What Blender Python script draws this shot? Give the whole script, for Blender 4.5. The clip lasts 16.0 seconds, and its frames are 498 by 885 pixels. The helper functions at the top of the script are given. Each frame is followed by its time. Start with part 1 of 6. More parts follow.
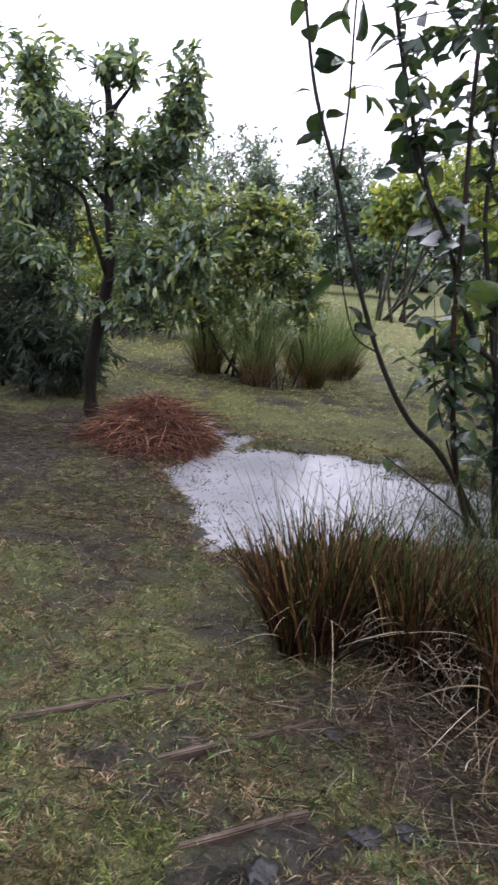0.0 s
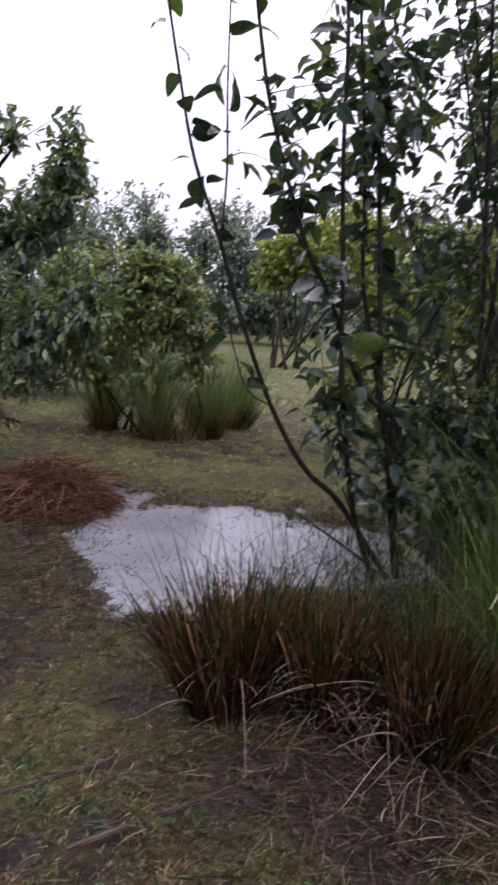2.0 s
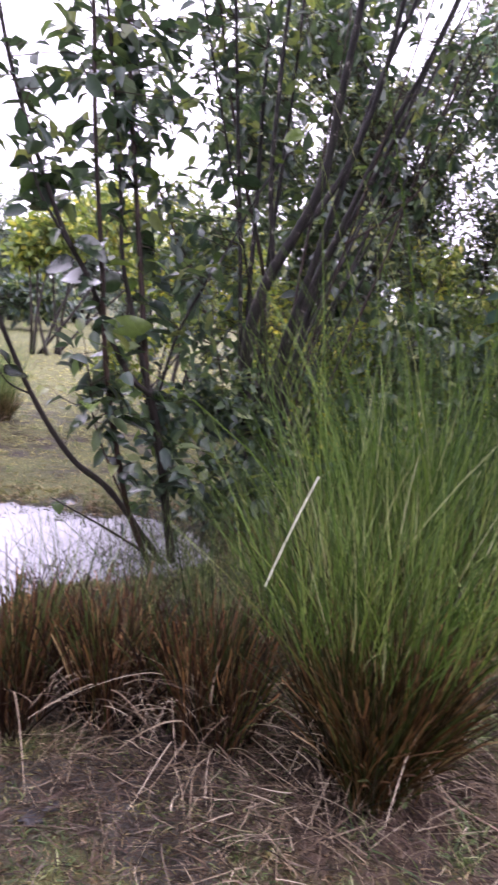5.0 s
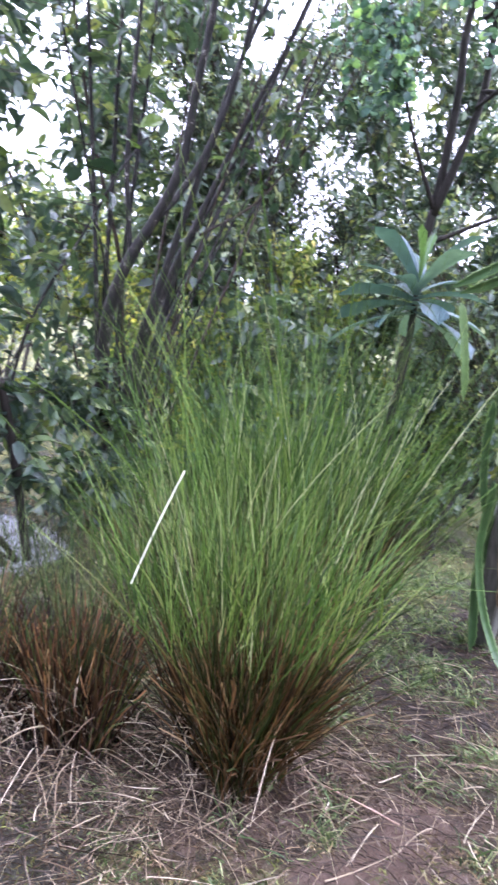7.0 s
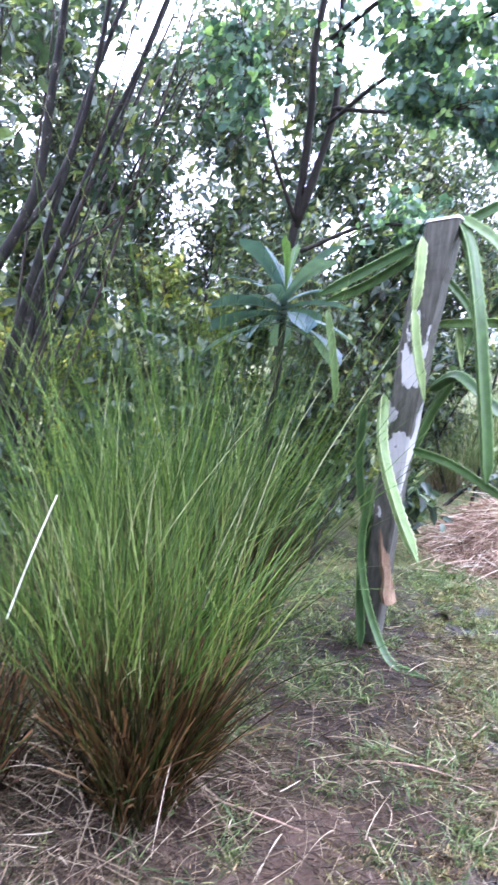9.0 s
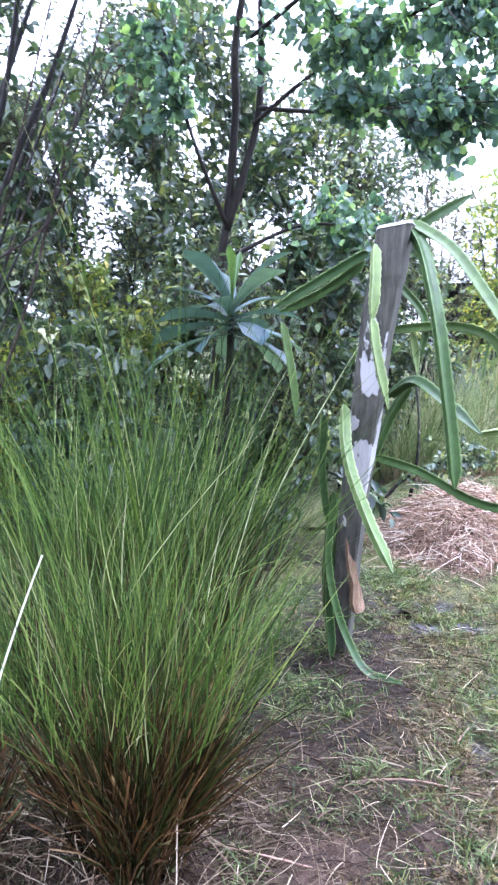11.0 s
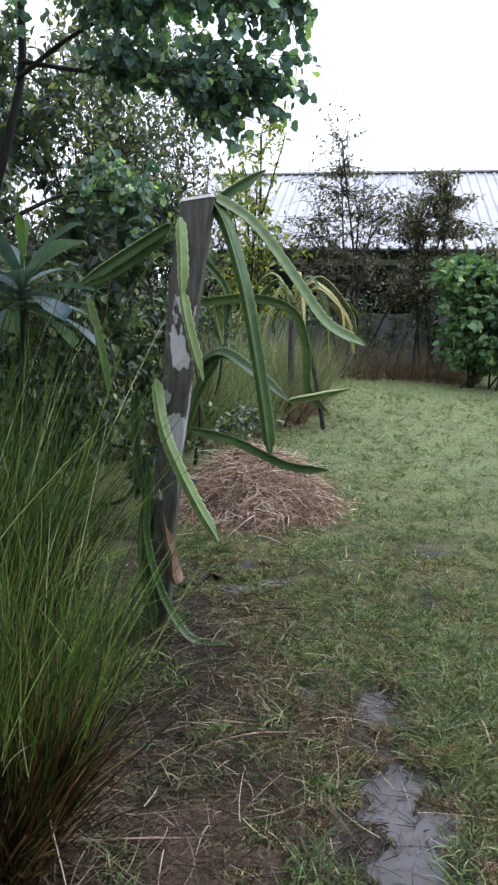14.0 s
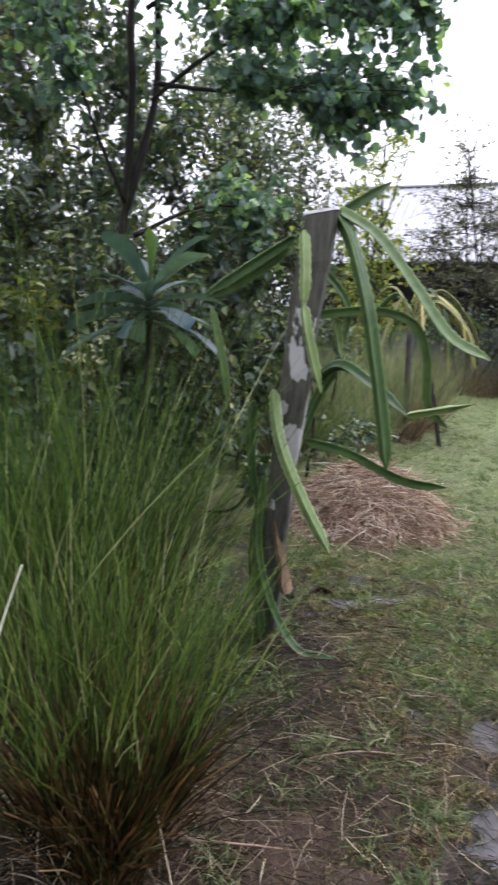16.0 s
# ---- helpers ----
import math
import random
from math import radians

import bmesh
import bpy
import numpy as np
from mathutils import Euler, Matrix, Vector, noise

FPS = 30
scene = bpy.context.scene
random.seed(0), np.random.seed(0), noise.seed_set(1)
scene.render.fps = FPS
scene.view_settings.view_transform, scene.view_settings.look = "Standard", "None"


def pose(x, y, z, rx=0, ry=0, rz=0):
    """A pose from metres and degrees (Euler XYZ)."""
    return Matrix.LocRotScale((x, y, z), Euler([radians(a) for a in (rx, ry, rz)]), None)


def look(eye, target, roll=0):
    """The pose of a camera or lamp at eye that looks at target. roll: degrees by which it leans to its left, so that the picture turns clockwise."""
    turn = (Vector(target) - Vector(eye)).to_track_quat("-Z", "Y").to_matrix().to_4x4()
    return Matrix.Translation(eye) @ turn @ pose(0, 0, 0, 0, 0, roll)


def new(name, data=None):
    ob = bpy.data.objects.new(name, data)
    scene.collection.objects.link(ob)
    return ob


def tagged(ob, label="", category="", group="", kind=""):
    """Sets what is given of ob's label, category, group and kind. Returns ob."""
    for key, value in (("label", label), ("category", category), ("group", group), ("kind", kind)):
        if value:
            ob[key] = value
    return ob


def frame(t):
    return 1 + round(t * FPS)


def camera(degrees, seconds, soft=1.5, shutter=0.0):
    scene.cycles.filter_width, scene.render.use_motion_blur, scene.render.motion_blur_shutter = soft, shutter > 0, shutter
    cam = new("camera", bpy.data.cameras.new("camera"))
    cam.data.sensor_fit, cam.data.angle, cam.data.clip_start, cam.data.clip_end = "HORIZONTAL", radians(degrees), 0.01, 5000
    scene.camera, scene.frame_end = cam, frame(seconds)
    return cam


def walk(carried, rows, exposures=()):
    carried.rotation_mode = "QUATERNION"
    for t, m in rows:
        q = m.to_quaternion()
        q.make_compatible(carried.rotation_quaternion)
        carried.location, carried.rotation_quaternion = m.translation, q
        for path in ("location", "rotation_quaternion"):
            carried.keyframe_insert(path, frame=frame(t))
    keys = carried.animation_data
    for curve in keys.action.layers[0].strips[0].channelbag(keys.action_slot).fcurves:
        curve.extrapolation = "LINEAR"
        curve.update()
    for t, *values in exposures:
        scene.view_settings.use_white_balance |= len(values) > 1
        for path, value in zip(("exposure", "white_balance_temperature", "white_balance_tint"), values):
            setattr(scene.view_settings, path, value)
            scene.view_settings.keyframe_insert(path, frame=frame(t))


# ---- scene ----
cam = camera(38.35, 16.0, 2.4, 0.9)
PATH = [
    (0, (0.205, 1.971, 1.456), (0.005, 3.882, 0.901), 5.71),
    (0.5, (0.210, 1.966, 1.466), (0.068, 3.891, 0.942), 5.69),
    (1, (0.221, 1.954, 1.486), (0.148, 3.897, 1.017), 4.72),
    (1.5, (0.222, 1.960, 1.496), (0.195, 3.909, 1.050), 4.19),
    (2, (0.226, 1.974, 1.502), (0.280, 3.932, 1.097), 4.03),
    (2.5, (0.226, 1.963, 1.515), (0.376, 3.923, 1.142), 4.97),
    (3, (0.231, 1.968, 1.528), (0.521, 3.909, 1.139), 3.66),
    (3.2, (0.217, 1.986, 1.523), (0.577, 3.917, 1.149), 3.55),
    (5.3, (0.239, 2.044, 1.493), (0.986, 3.854, 1.087), 5.16),
    (5.5, (0.237, 2.042, 1.493), (1.035, 3.830, 1.087), 5.43),
    (6, (0.232, 2.041, 1.499), (1.107, 3.799, 1.122), 5.75),
    (6.5, (0.227, 2.056, 1.492), (1.189, 3.770, 1.120), 5.85),
    (7, (0.224, 2.069, 1.504), (1.264, 3.731, 1.112), 6.40),
    (7.5, (0.205, 2.085, 1.491), (1.351, 3.682, 1.119), 6.05),
    (8, (0.208, 2.085, 1.495), (1.433, 3.626, 1.142), 6.76),
    (8.5, (0.228, 2.091, 1.498), (1.500, 3.588, 1.123), 4.99),
    (9, (0.255, 2.077, 1.501), (1.558, 3.559, 1.176), 4.17),
    (9.2, (0.251, 2.080, 1.500), (1.588, 3.534, 1.187), 4.71),
    (11.3, (0.200, 2.316, 1.594), (1.686, 3.607, 1.243), 1.02),
    (11.5, (0.200, 2.334, 1.600), (1.719, 3.574, 1.202), 1.84),
    (12, (0.164, 2.386, 1.613), (1.823, 3.433, 1.223), -0.23),
    (12.5, (0.103, 2.452, 1.607), (1.800, 3.424, 1.190), 0.86),
    (13, (0.090, 2.486, 1.604), (1.838, 3.372, 1.203), 0.89),
    (13.5, (0.092, 2.490, 1.610), (1.872, 3.305, 1.204), 0.67),
    (14, (0.089, 2.488, 1.610), (1.896, 3.237, 1.195), 0.77),
    (14.5, (0.077, 2.486, 1.612), (1.881, 3.261, 1.231), 0.66),
    (15, (0.072, 2.489, 1.611), (1.858, 3.310, 1.239), 1.48),
    (15.5, (0.070, 2.495, 1.607), (1.804, 3.416, 1.226), 1.27),
    (16, (0.073, 2.502, 1.604), (1.746, 3.528, 1.219), 1.19),
]
EXPOSURES = [
    (0, 0.67, 6150, 22), (1.0, 0.47, 6150, 26), (2.5, -0.05, 6200, 31), (3.2, 0.1, 6250, 34), (5.3, 1.55, 6050, 42), (7.0, 2.2, 5520, 31), (9.2, 2.25, 5350, 28),
    (11.3, 2.05, 5300, 27), (12.0, 1.75, 5450, 21), (12.6, 1.4, 5600, 20), (13.5, 0.92, 5850, 16), (14.5, 0.42, 5950, 15), (15.3, 0.36, 6100, 17), (16.0, 0.78, 6150, 20),
]
walk(cam, [(t, look(eye, target, roll)) for t, eye, target, roll in PATH], EXPOSURES)

# ---- light: a bright overcast sky after rain, with a very soft sun ----
world = bpy.data.worlds.new("overcast")
scene.world = world
world.use_nodes = True
wn, wl = world.node_tree.nodes, world.node_tree.links
wn.clear()
sky = wn.new("ShaderNodeTexSky")
sky.sky_type, sky.sun_disc = "NISHITA", False
sky.sun_elevation, sky.sun_rotation = radians(48), radians(-60)
cloud = wn.new("ShaderNodeMix")
cloud.data_type = "RGBA"
cloud.inputs[0].default_value = 0.93
cloud.inputs[7].default_value = (12.0, 12.3, 12.8, 1)
bg, wout = wn.new("ShaderNodeBackground"), wn.new("ShaderNodeOutputWorld")
bg.inputs[1].default_value = 0.15
wl.new(sky.outputs[0], cloud.inputs[6])
# a closed cloud layer is about three times brighter overhead than at the horizon
wtc, wsep, wgr, wup = wn.new("ShaderNodeTexCoord"), wn.new("ShaderNodeSeparateXYZ"), wn.new("ShaderNodeMapRange"), wn.new("ShaderNodeMix")
wl.new(wtc.outputs["Generated"], wsep.inputs[0])
wl.new(wsep.outputs[2], wgr.inputs[0])
wgr.inputs[1].default_value, wgr.inputs[2].default_value = 0.0, 1.0
wgr.inputs[3].default_value, wgr.inputs[4].default_value = 0.5, 1.45
wup.data_type, wup.blend_type = "RGBA", "MULTIPLY"
wup.inputs[0].default_value = 1.0
wl.new(cloud.outputs[2], wup.inputs[6])
wl.new(wgr.outputs[0], wup.inputs[7])
wl.new(wup.outputs[2], bg.inputs[0])
wl.new(bg.outputs[0], wout.inputs[0])
sun_data = bpy.data.lights.new("sun", "SUN")
sun_data.energy, sun_data.angle, sun_data.color = 0.6, radians(35), (1.0, 0.96, 0.9)
sun = new("sun", sun_data)
sun.matrix_world = look((0, 0, 20), (-8, 6, 0))


# ---- materials ----
def shader(name):
    m = bpy.data.materials.new(name)
    m.use_nodes = True
    n, l = m.node_tree.nodes, m.node_tree.links
    return m, n, l, n["Principled BSDF"]


def ramp(n, stops):
    r = n.new("ShaderNodeValToRGB")
    e = r.color_ramp.elements
    while len(e) < len(stops):
        e.new(0.5)
    for k, (p, c) in enumerate(stops):
        e[k].position, e[k].color = p, (*c, 1)
    return r


def math_node(n, l, op, a, b):
    m = n.new("ShaderNodeMath")
    m.operation = op
    for k, v in enumerate((a, b)):
        if isinstance(v, (int, float)):
            m.inputs[k].default_value = v
        else:
            l.new(v, m.inputs[k])
    return m.outputs[0]


def noise_out(n, l, scale, detail=3, coord="Object", rough=0.55):
    tc, t = n.new("ShaderNodeTexCoord"), n.new("ShaderNodeTexNoise")
    t.inputs["Scale"].default_value, t.inputs["Detail"].default_value, t.inputs["Roughness"].default_value = scale, detail, rough
    l.new(tc.outputs[coord], t.inputs["Vector"])
    return t.outputs["Fac"]


def mix_colour(n, l, fac, a, b, blend="MIX"):
    m = n.new("ShaderNodeMix")
    m.data_type, m.blend_type = "RGBA", blend
    for k, v in ((0, fac), (6, a), (7, b)):
        if isinstance(v, (int, float)):
            m.inputs[k].default_value = v
        elif isinstance(v, tuple):
            m.inputs[k].default_value = (*v, 1)
        else:
            l.new(v, m.inputs[k])
    return m.outputs[2]


def add_bump(n, l, bsdf, height, strength, distance=0.01):
    b = n.new("ShaderNodeBump")
    b.inputs["Strength"].default_value, b.inputs["Distance"].default_value = strength, distance
    l.new(height, b.inputs["Height"])
    l.new(b.outputs[0], bsdf.inputs["Normal"])


def leafy(name, stops, rough=0.45, through_light=0.35, vary="island", spec=0.25, grain=30):
    """Leaf or blade: colour from a ramp by leaf, blotched, glossy, some light passing through."""
    m, n, l, b = shader(name)
    if vary == "island":
        fac = n.new("ShaderNodeNewGeometry").outputs["Random Per Island"]
    else:
        fac = n.new("ShaderNodeObjectInfo").outputs["Random"]
    r = ramp(n, stops)
    l.new(fac, r.inputs[0])
    blot = noise_out(n, l, grain, 4)
    c = mix_colour(n, l, 0.55, r.outputs[0], blot, "OVERLAY")
    l.new(c, b.inputs["Base Color"])
    b.inputs["Roughness"].default_value = rough
    b.inputs["Specular IOR Level"].default_value = spec
    add_bump(n, l, b, noise_out(n, l, grain * 3, 2), 0.25, 0.004)
    if through_light:
        tr, mx = n.new("ShaderNodeBsdfTranslucent"), n.new("ShaderNodeMixShader")
        warm = mix_colour(n, l, 1.0, c, (1.3, 1.35, 0.6), "MULTIPLY")
        l.new(warm, tr.inputs[0])
        mx.inputs[0].default_value = through_light
        l.new(b.outputs[0], mx.inputs[1])
        l.new(tr.outputs[0], mx.inputs[2])
        l.new(mx.outputs[0], n["Material Output"].inputs[0])
    return m


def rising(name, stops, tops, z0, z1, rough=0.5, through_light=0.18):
    """Grass of a tuft: dry sheaths low on the stem, in some darkened for self-shade, green blade above; each blade its
    own shade.
    """
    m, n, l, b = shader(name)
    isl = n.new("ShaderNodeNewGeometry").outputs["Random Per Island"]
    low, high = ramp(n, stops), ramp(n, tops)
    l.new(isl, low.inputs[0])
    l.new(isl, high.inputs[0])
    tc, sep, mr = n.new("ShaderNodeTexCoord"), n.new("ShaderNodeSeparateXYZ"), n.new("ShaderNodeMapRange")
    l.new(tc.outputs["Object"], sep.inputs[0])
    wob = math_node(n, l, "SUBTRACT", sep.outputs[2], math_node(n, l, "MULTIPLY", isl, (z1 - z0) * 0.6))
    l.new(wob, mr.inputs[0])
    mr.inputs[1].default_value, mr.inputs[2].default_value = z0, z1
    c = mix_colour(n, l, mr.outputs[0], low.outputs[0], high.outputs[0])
    c = mix_colour(n, l, 0.4, c, noise_out(n, l, 25, 3), "OVERLAY")
    l.new(c, b.inputs["Base Color"])
    b.inputs["Roughness"].default_value, b.inputs["Specular IOR Level"].default_value = rough, 0.25
    tr, mx = n.new("ShaderNodeBsdfTranslucent"), n.new("ShaderNodeMixShader")
    l.new(mix_colour(n, l, 1.0, c, (1.2, 1.3, 0.7), "MULTIPLY"), tr.inputs[0])
    mx.inputs[0].default_value = through_light
    l.new(b.outputs[0], mx.inputs[1])
    l.new(tr.outputs[0], mx.inputs[2])
    l.new(mx.outputs[0], n["Material Output"].inputs[0])
    return m


def solid(name, stops, scale=12, rough=0.8, bump=0.5, stretch=(1, 1, 1), detail=6, metal=0.0, depth=0.01):
    """Bark, wood, concrete and the like: a ramp over two scales of noise."""
    m, n, l, b = shader(name)
    tc, mp = n.new("ShaderNodeTexCoord"), n.new("ShaderNodeMapping")
    mp.inputs["Scale"].default_value = stretch
    l.new(tc.outputs["Object"], mp.inputs[0])
    a, c = n.new("ShaderNodeTexNoise"), n.new("ShaderNodeTexNoise")
    for t, s in ((a, scale), (c, scale * 6)):
        t.inputs["Scale"].default_value, t.inputs["Detail"].default_value = s, detail
        l.new(mp.outputs[0], t.inputs["Vector"])
    f = math_node(n, l, "ADD", math_node(n, l, "MULTIPLY", a.outputs[0], 0.65), math_node(n, l, "MULTIPLY", c.outputs[0], 0.35))
    r = ramp(n, stops)
    l.new(f, r.inputs[0])
    l.new(r.outputs[0], b.inputs["Base Color"])
    b.inputs["Roughness"].default_value, b.inputs["Metallic"].default_value = rough, metal
    b.inputs["Specular IOR Level"].default_value = 0.25
    add_bump(n, l, b, f, bump, depth)
    return m


BARK_DARK = solid("dark_wet_bark", [(0.3, (0.006, 0.005, 0.004)), (0.55, (0.02, 0.016, 0.013)), (0.78, (0.06, 0.052, 0.044))], 14, 0.6, 0.8, (1, 1, 0.25))
BARK_STEM = solid("speckled_stem_bark", [(0.42, (0.004, 0.003, 0.0025)), (0.54, (0.011, 0.009, 0.007)), (0.62, (0.035, 0.03, 0.025)), (0.67, (0.34, 0.32, 0.29))], 26, 0.6, 0.6, (1, 1, 0.5))
BARK_RED = solid("reddish_stem_bark", [(0.3, (0.008, 0.005, 0.004)), (0.55, (0.03, 0.017, 0.012)), (0.8, (0.09, 0.06, 0.045))], 18, 0.5, 0.4, (1, 1, 0.4))
TWIG = solid("twig_bark", [(0.3, (0.02, 0.015, 0.01)), (0.7, (0.07, 0.055, 0.04))], 20, 0.7, 0.3)
OAK_LEAF = leafy("oak_leaves", [(0.0, (0.056, 0.0931, 0.0731)), (0.5, (0.105, 0.162, 0.114)), (0.8, (0.19, 0.25, 0.115)), (1.0, (0.3, 0.34, 0.12))], 0.38, 0.34, "island", 0.6)
COMPOUND_LEAF = leafy("young_tree_leaves", [(0.0, (0.0867, 0.127, 0.0781)), (0.5, (0.156, 0.211, 0.119)), (0.84, (0.255, 0.292, 0.105)), (1.0, (0.425, 0.375, 0.088))], 0.34, 0.35, "island", 0.6)
BIG_LEAF = leafy("glossy_shrub_leaf", [(0.0, (0.0126, 0.027, 0.0173)), (0.6, (0.027, 0.0495, 0.0238)), (0.85, (0.063, 0.108, 0.0324)), (1.0, (0.117, 0.171, 0.0432))], 0.2, 0.25, "object", 0.9)
SHRUB_LEAF = leafy("shrub_leaves", [(0.0, (0.0221, 0.0447, 0.0358)), (0.6, (0.0491, 0.0823, 0.0566)), (0.85, (0.104, 0.153, 0.0745)), (1.0, (0.221, 0.247, 0.0895))], 0.38, 0.34, "island", 0.6)
FINE_LEAF = leafy("fine_thicket_leaves", [(0.0, (0.0398, 0.0646, 0.0503)), (0.6, (0.084, 0.126, 0.0862)), (0.85, (0.168, 0.22, 0.107)), (1.0, (0.306, 0.323, 0.125))], 0.38, 0.34, "island", 0.6)
YELLOW_LEAF = leafy("yellow_green_leaves", [(0.0, (0.075, 0.12, 0.0408)), (0.6, (0.175, 0.228, 0.066)), (0.9, (0.325, 0.336, 0.084)), (1.0, (0.525, 0.456, 0.096))], 0.4, 0.45)
HEART_LEAF = leafy("round_leaves", [(0.0, (0.0532, 0.112, 0.0964)), (0.65, (0.119, 0.21, 0.162)), (0.88, (0.238, 0.4, 0.192)), (1.0, (0.454, 0.673, 0.257))], 0.38, 0.34, "island", 0.6)
BAMBOO_LEAF = leafy("narrow_dark_leaves", [(0.0, (0.022, 0.034, 0.03)), (0.7, (0.05, 0.075, 0.06)), (1.0, (0.11, 0.145, 0.11))], 0.45)
# distance haze is mixed into this leaf colour: paler and greyer green
FAR_LEAF = leafy("hazed_far_leaves", [(0.0, (0.0792, 0.111, 0.105)), (0.7, (0.135, 0.183, 0.153)), (1.0, (0.238, 0.285, 0.192))], 0.6, 0.3)
MULBERRY_LEAF = leafy("broad_bright_leaves", [(0.0, (0.042, 0.0931, 0.0483)), (0.6, (0.084, 0.16, 0.0725)), (1.0, (0.196, 0.293, 0.113))], 0.4)
ROSETTE_LEAF = leafy("rosette_leaf", [(0.0, (0.0407, 0.0798, 0.0994)), (0.7, (0.0694, 0.125, 0.145)), (1.0, (0.114, 0.176, 0.163))], 0.38, 0.32, "object", 0.5, 14)
YOUNG_LEAF = leafy("young_rosette_leaf", [(0.0, (0.07, 0.135, 0.05)), (1.0, (0.11, 0.19, 0.07))], 0.4, 0.35, "object")
MIDRIB = leafy("pale_midrib", [(0.0, (0.108, 0.157, 0.101)), (1.0, (0.147, 0.196, 0.139))], 0.5, 0.1, "object")
def lawn_material():
    """Mown grass: green and dry patches, each blade its own shade, lusher away from the pond."""
    m, n, l, b = shader("lawn_blades")
    isl = n.new("ShaderNodeNewGeometry").outputs["Random Per Island"]
    green = ramp(n, [(0.0, (0.02, 0.028, 0.009)), (0.35, (0.085, 0.1, 0.026)), (0.75, (0.165, 0.185, 0.048)), (1.0, (0.27, 0.28, 0.1))])
    dry = ramp(n, [(0.0, (0.026, 0.016, 0.009)), (0.4, (0.115, 0.076, 0.042)), (0.8, (0.23, 0.155, 0.085)), (1.0, (0.36, 0.28, 0.18))])
    lush = ramp(n, [(0.0, (0.065, 0.09, 0.03)), (0.5, (0.195, 0.235, 0.078)), (1.0, (0.36, 0.38, 0.15))])
    for r in (green, dry, lush):
        l.new(isl, r.inputs[0])
    patch = math_node(n, l, "ADD", math_node(n, l, "MULTIPLY", noise_out(n, l, 2.6, 3), 0.6), math_node(n, l, "MULTIPLY", noise_out(n, l, 11, 2), 0.4))
    pm = ramp(n, [(0.44, (0, 0, 0)), (0.55, (0.95, 0.95, 0.95))])
    l.new(math_node(n, l, "ADD", patch, math_node(n, l, "MULTIPLY", isl, 0.06)), pm.inputs[0])
    c = mix_colour(n, l, pm.outputs[0], green.outputs[0], dry.outputs[0])
    tc, sep, mr = n.new("ShaderNodeTexCoord"), n.new("ShaderNodeSeparateXYZ"), n.new("ShaderNodeMapRange")
    l.new(tc.outputs["Object"], sep.inputs[0])
    l.new(sep.outputs[0], mr.inputs[0])
    mr.inputs[1].default_value, mr.inputs[2].default_value, mr.inputs[4].default_value = 1.6, 6.0, 0.85
    c = mix_colour(n, l, math_node(n, l, "MULTIPLY", mr.outputs[0], math_node(n, l, "SUBTRACT", 1.0, math_node(n, l, "MULTIPLY", pm.outputs[0], 0.45))), c, lush.outputs[0])
    # yellow-green lawn behind the pond, raised further to stand for its open light
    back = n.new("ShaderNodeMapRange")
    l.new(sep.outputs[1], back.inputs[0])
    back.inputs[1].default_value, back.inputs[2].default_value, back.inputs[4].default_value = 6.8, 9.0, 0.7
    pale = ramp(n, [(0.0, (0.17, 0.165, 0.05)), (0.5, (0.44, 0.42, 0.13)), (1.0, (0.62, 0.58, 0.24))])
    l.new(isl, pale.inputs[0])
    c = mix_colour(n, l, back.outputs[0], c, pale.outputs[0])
    c = mix_colour(n, l, 0.75, c, math_node(n, l, "ADD", math_node(n, l, "MULTIPLY", math_node(n, l, "SUBTRACT", noise_out(n, l, 20, 3), 0.5), 2.2), 0.56), "OVERLAY")
    l.new(c, b.inputs["Base Color"])
    b.inputs["Roughness"].default_value, b.inputs["Specular IOR Level"].default_value = 0.45, 0.3
    tr, mx = n.new("ShaderNodeBsdfTranslucent"), n.new("ShaderNodeMixShader")
    l.new(c, tr.inputs[0])
    mx.inputs[0].default_value = 0.25
    l.new(b.outputs[0], mx.inputs[1])
    l.new(tr.outputs[0], mx.inputs[2])
    l.new(mx.outputs[0], n["Material Output"].inputs[0])
    return m


LAWN = lawn_material()
WEED = leafy("weed_blades", [(0.0, (0.033, 0.0577, 0.0243)), (0.5, (0.088, 0.133, 0.0508)), (0.85, (0.176, 0.228, 0.094)), (1.0, (0.33, 0.355, 0.177))], 0.45, 0.3)
STRAW = leafy("pale_straw", [(0.0, (0.0137, 0.00877, 0.006)), (0.45, (0.041, 0.0273, 0.0185)), (0.8, (0.085, 0.056, 0.04)), (0.95, (0.13, 0.096, 0.072)), (1.0, (0.22, 0.185, 0.145))], 0.6, 0.15)
RED_STRAW = leafy("reddish_straw", [(0.0, (0.0297, 0.0123, 0.00864)), (0.5, (0.111, 0.0425, 0.0273)), (0.85, (0.223, 0.096, 0.0558)), (1.0, (0.446, 0.274, 0.174))], 0.6, 0.15)
TAN_STRAW = leafy("tan_straw", [(0.0, (0.105, 0.0658, 0.0486)), (0.5, (0.286, 0.191, 0.142)), (0.85, (0.523, 0.395, 0.31)), (1.0, (0.727, 0.698, 0.596))], 0.6, 0.15)
DEAD_LEAF = leafy("dead_grass_leaf", [(0.0, (0.0401, 0.0271, 0.0171)), (0.4, (0.14, 0.1, 0.0642)), (0.8, (0.311, 0.251, 0.175)), (1.0, (0.462, 0.401, 0.301))], 0.6, 0.2)
FIELD_TUFT = rising("field_grass", [(0.0, (0.05, 0.04, 0.02)), (0.5, (0.14, 0.1, 0.06)), (1.0, (0.3, 0.22, 0.16))], [(0.0, (0.05, 0.085, 0.03)), (0.5, (0.12, 0.17, 0.065)), (0.85, (0.24, 0.29, 0.13)), (1.0, (0.42, 0.38, 0.26))], -0.1, 0.16)
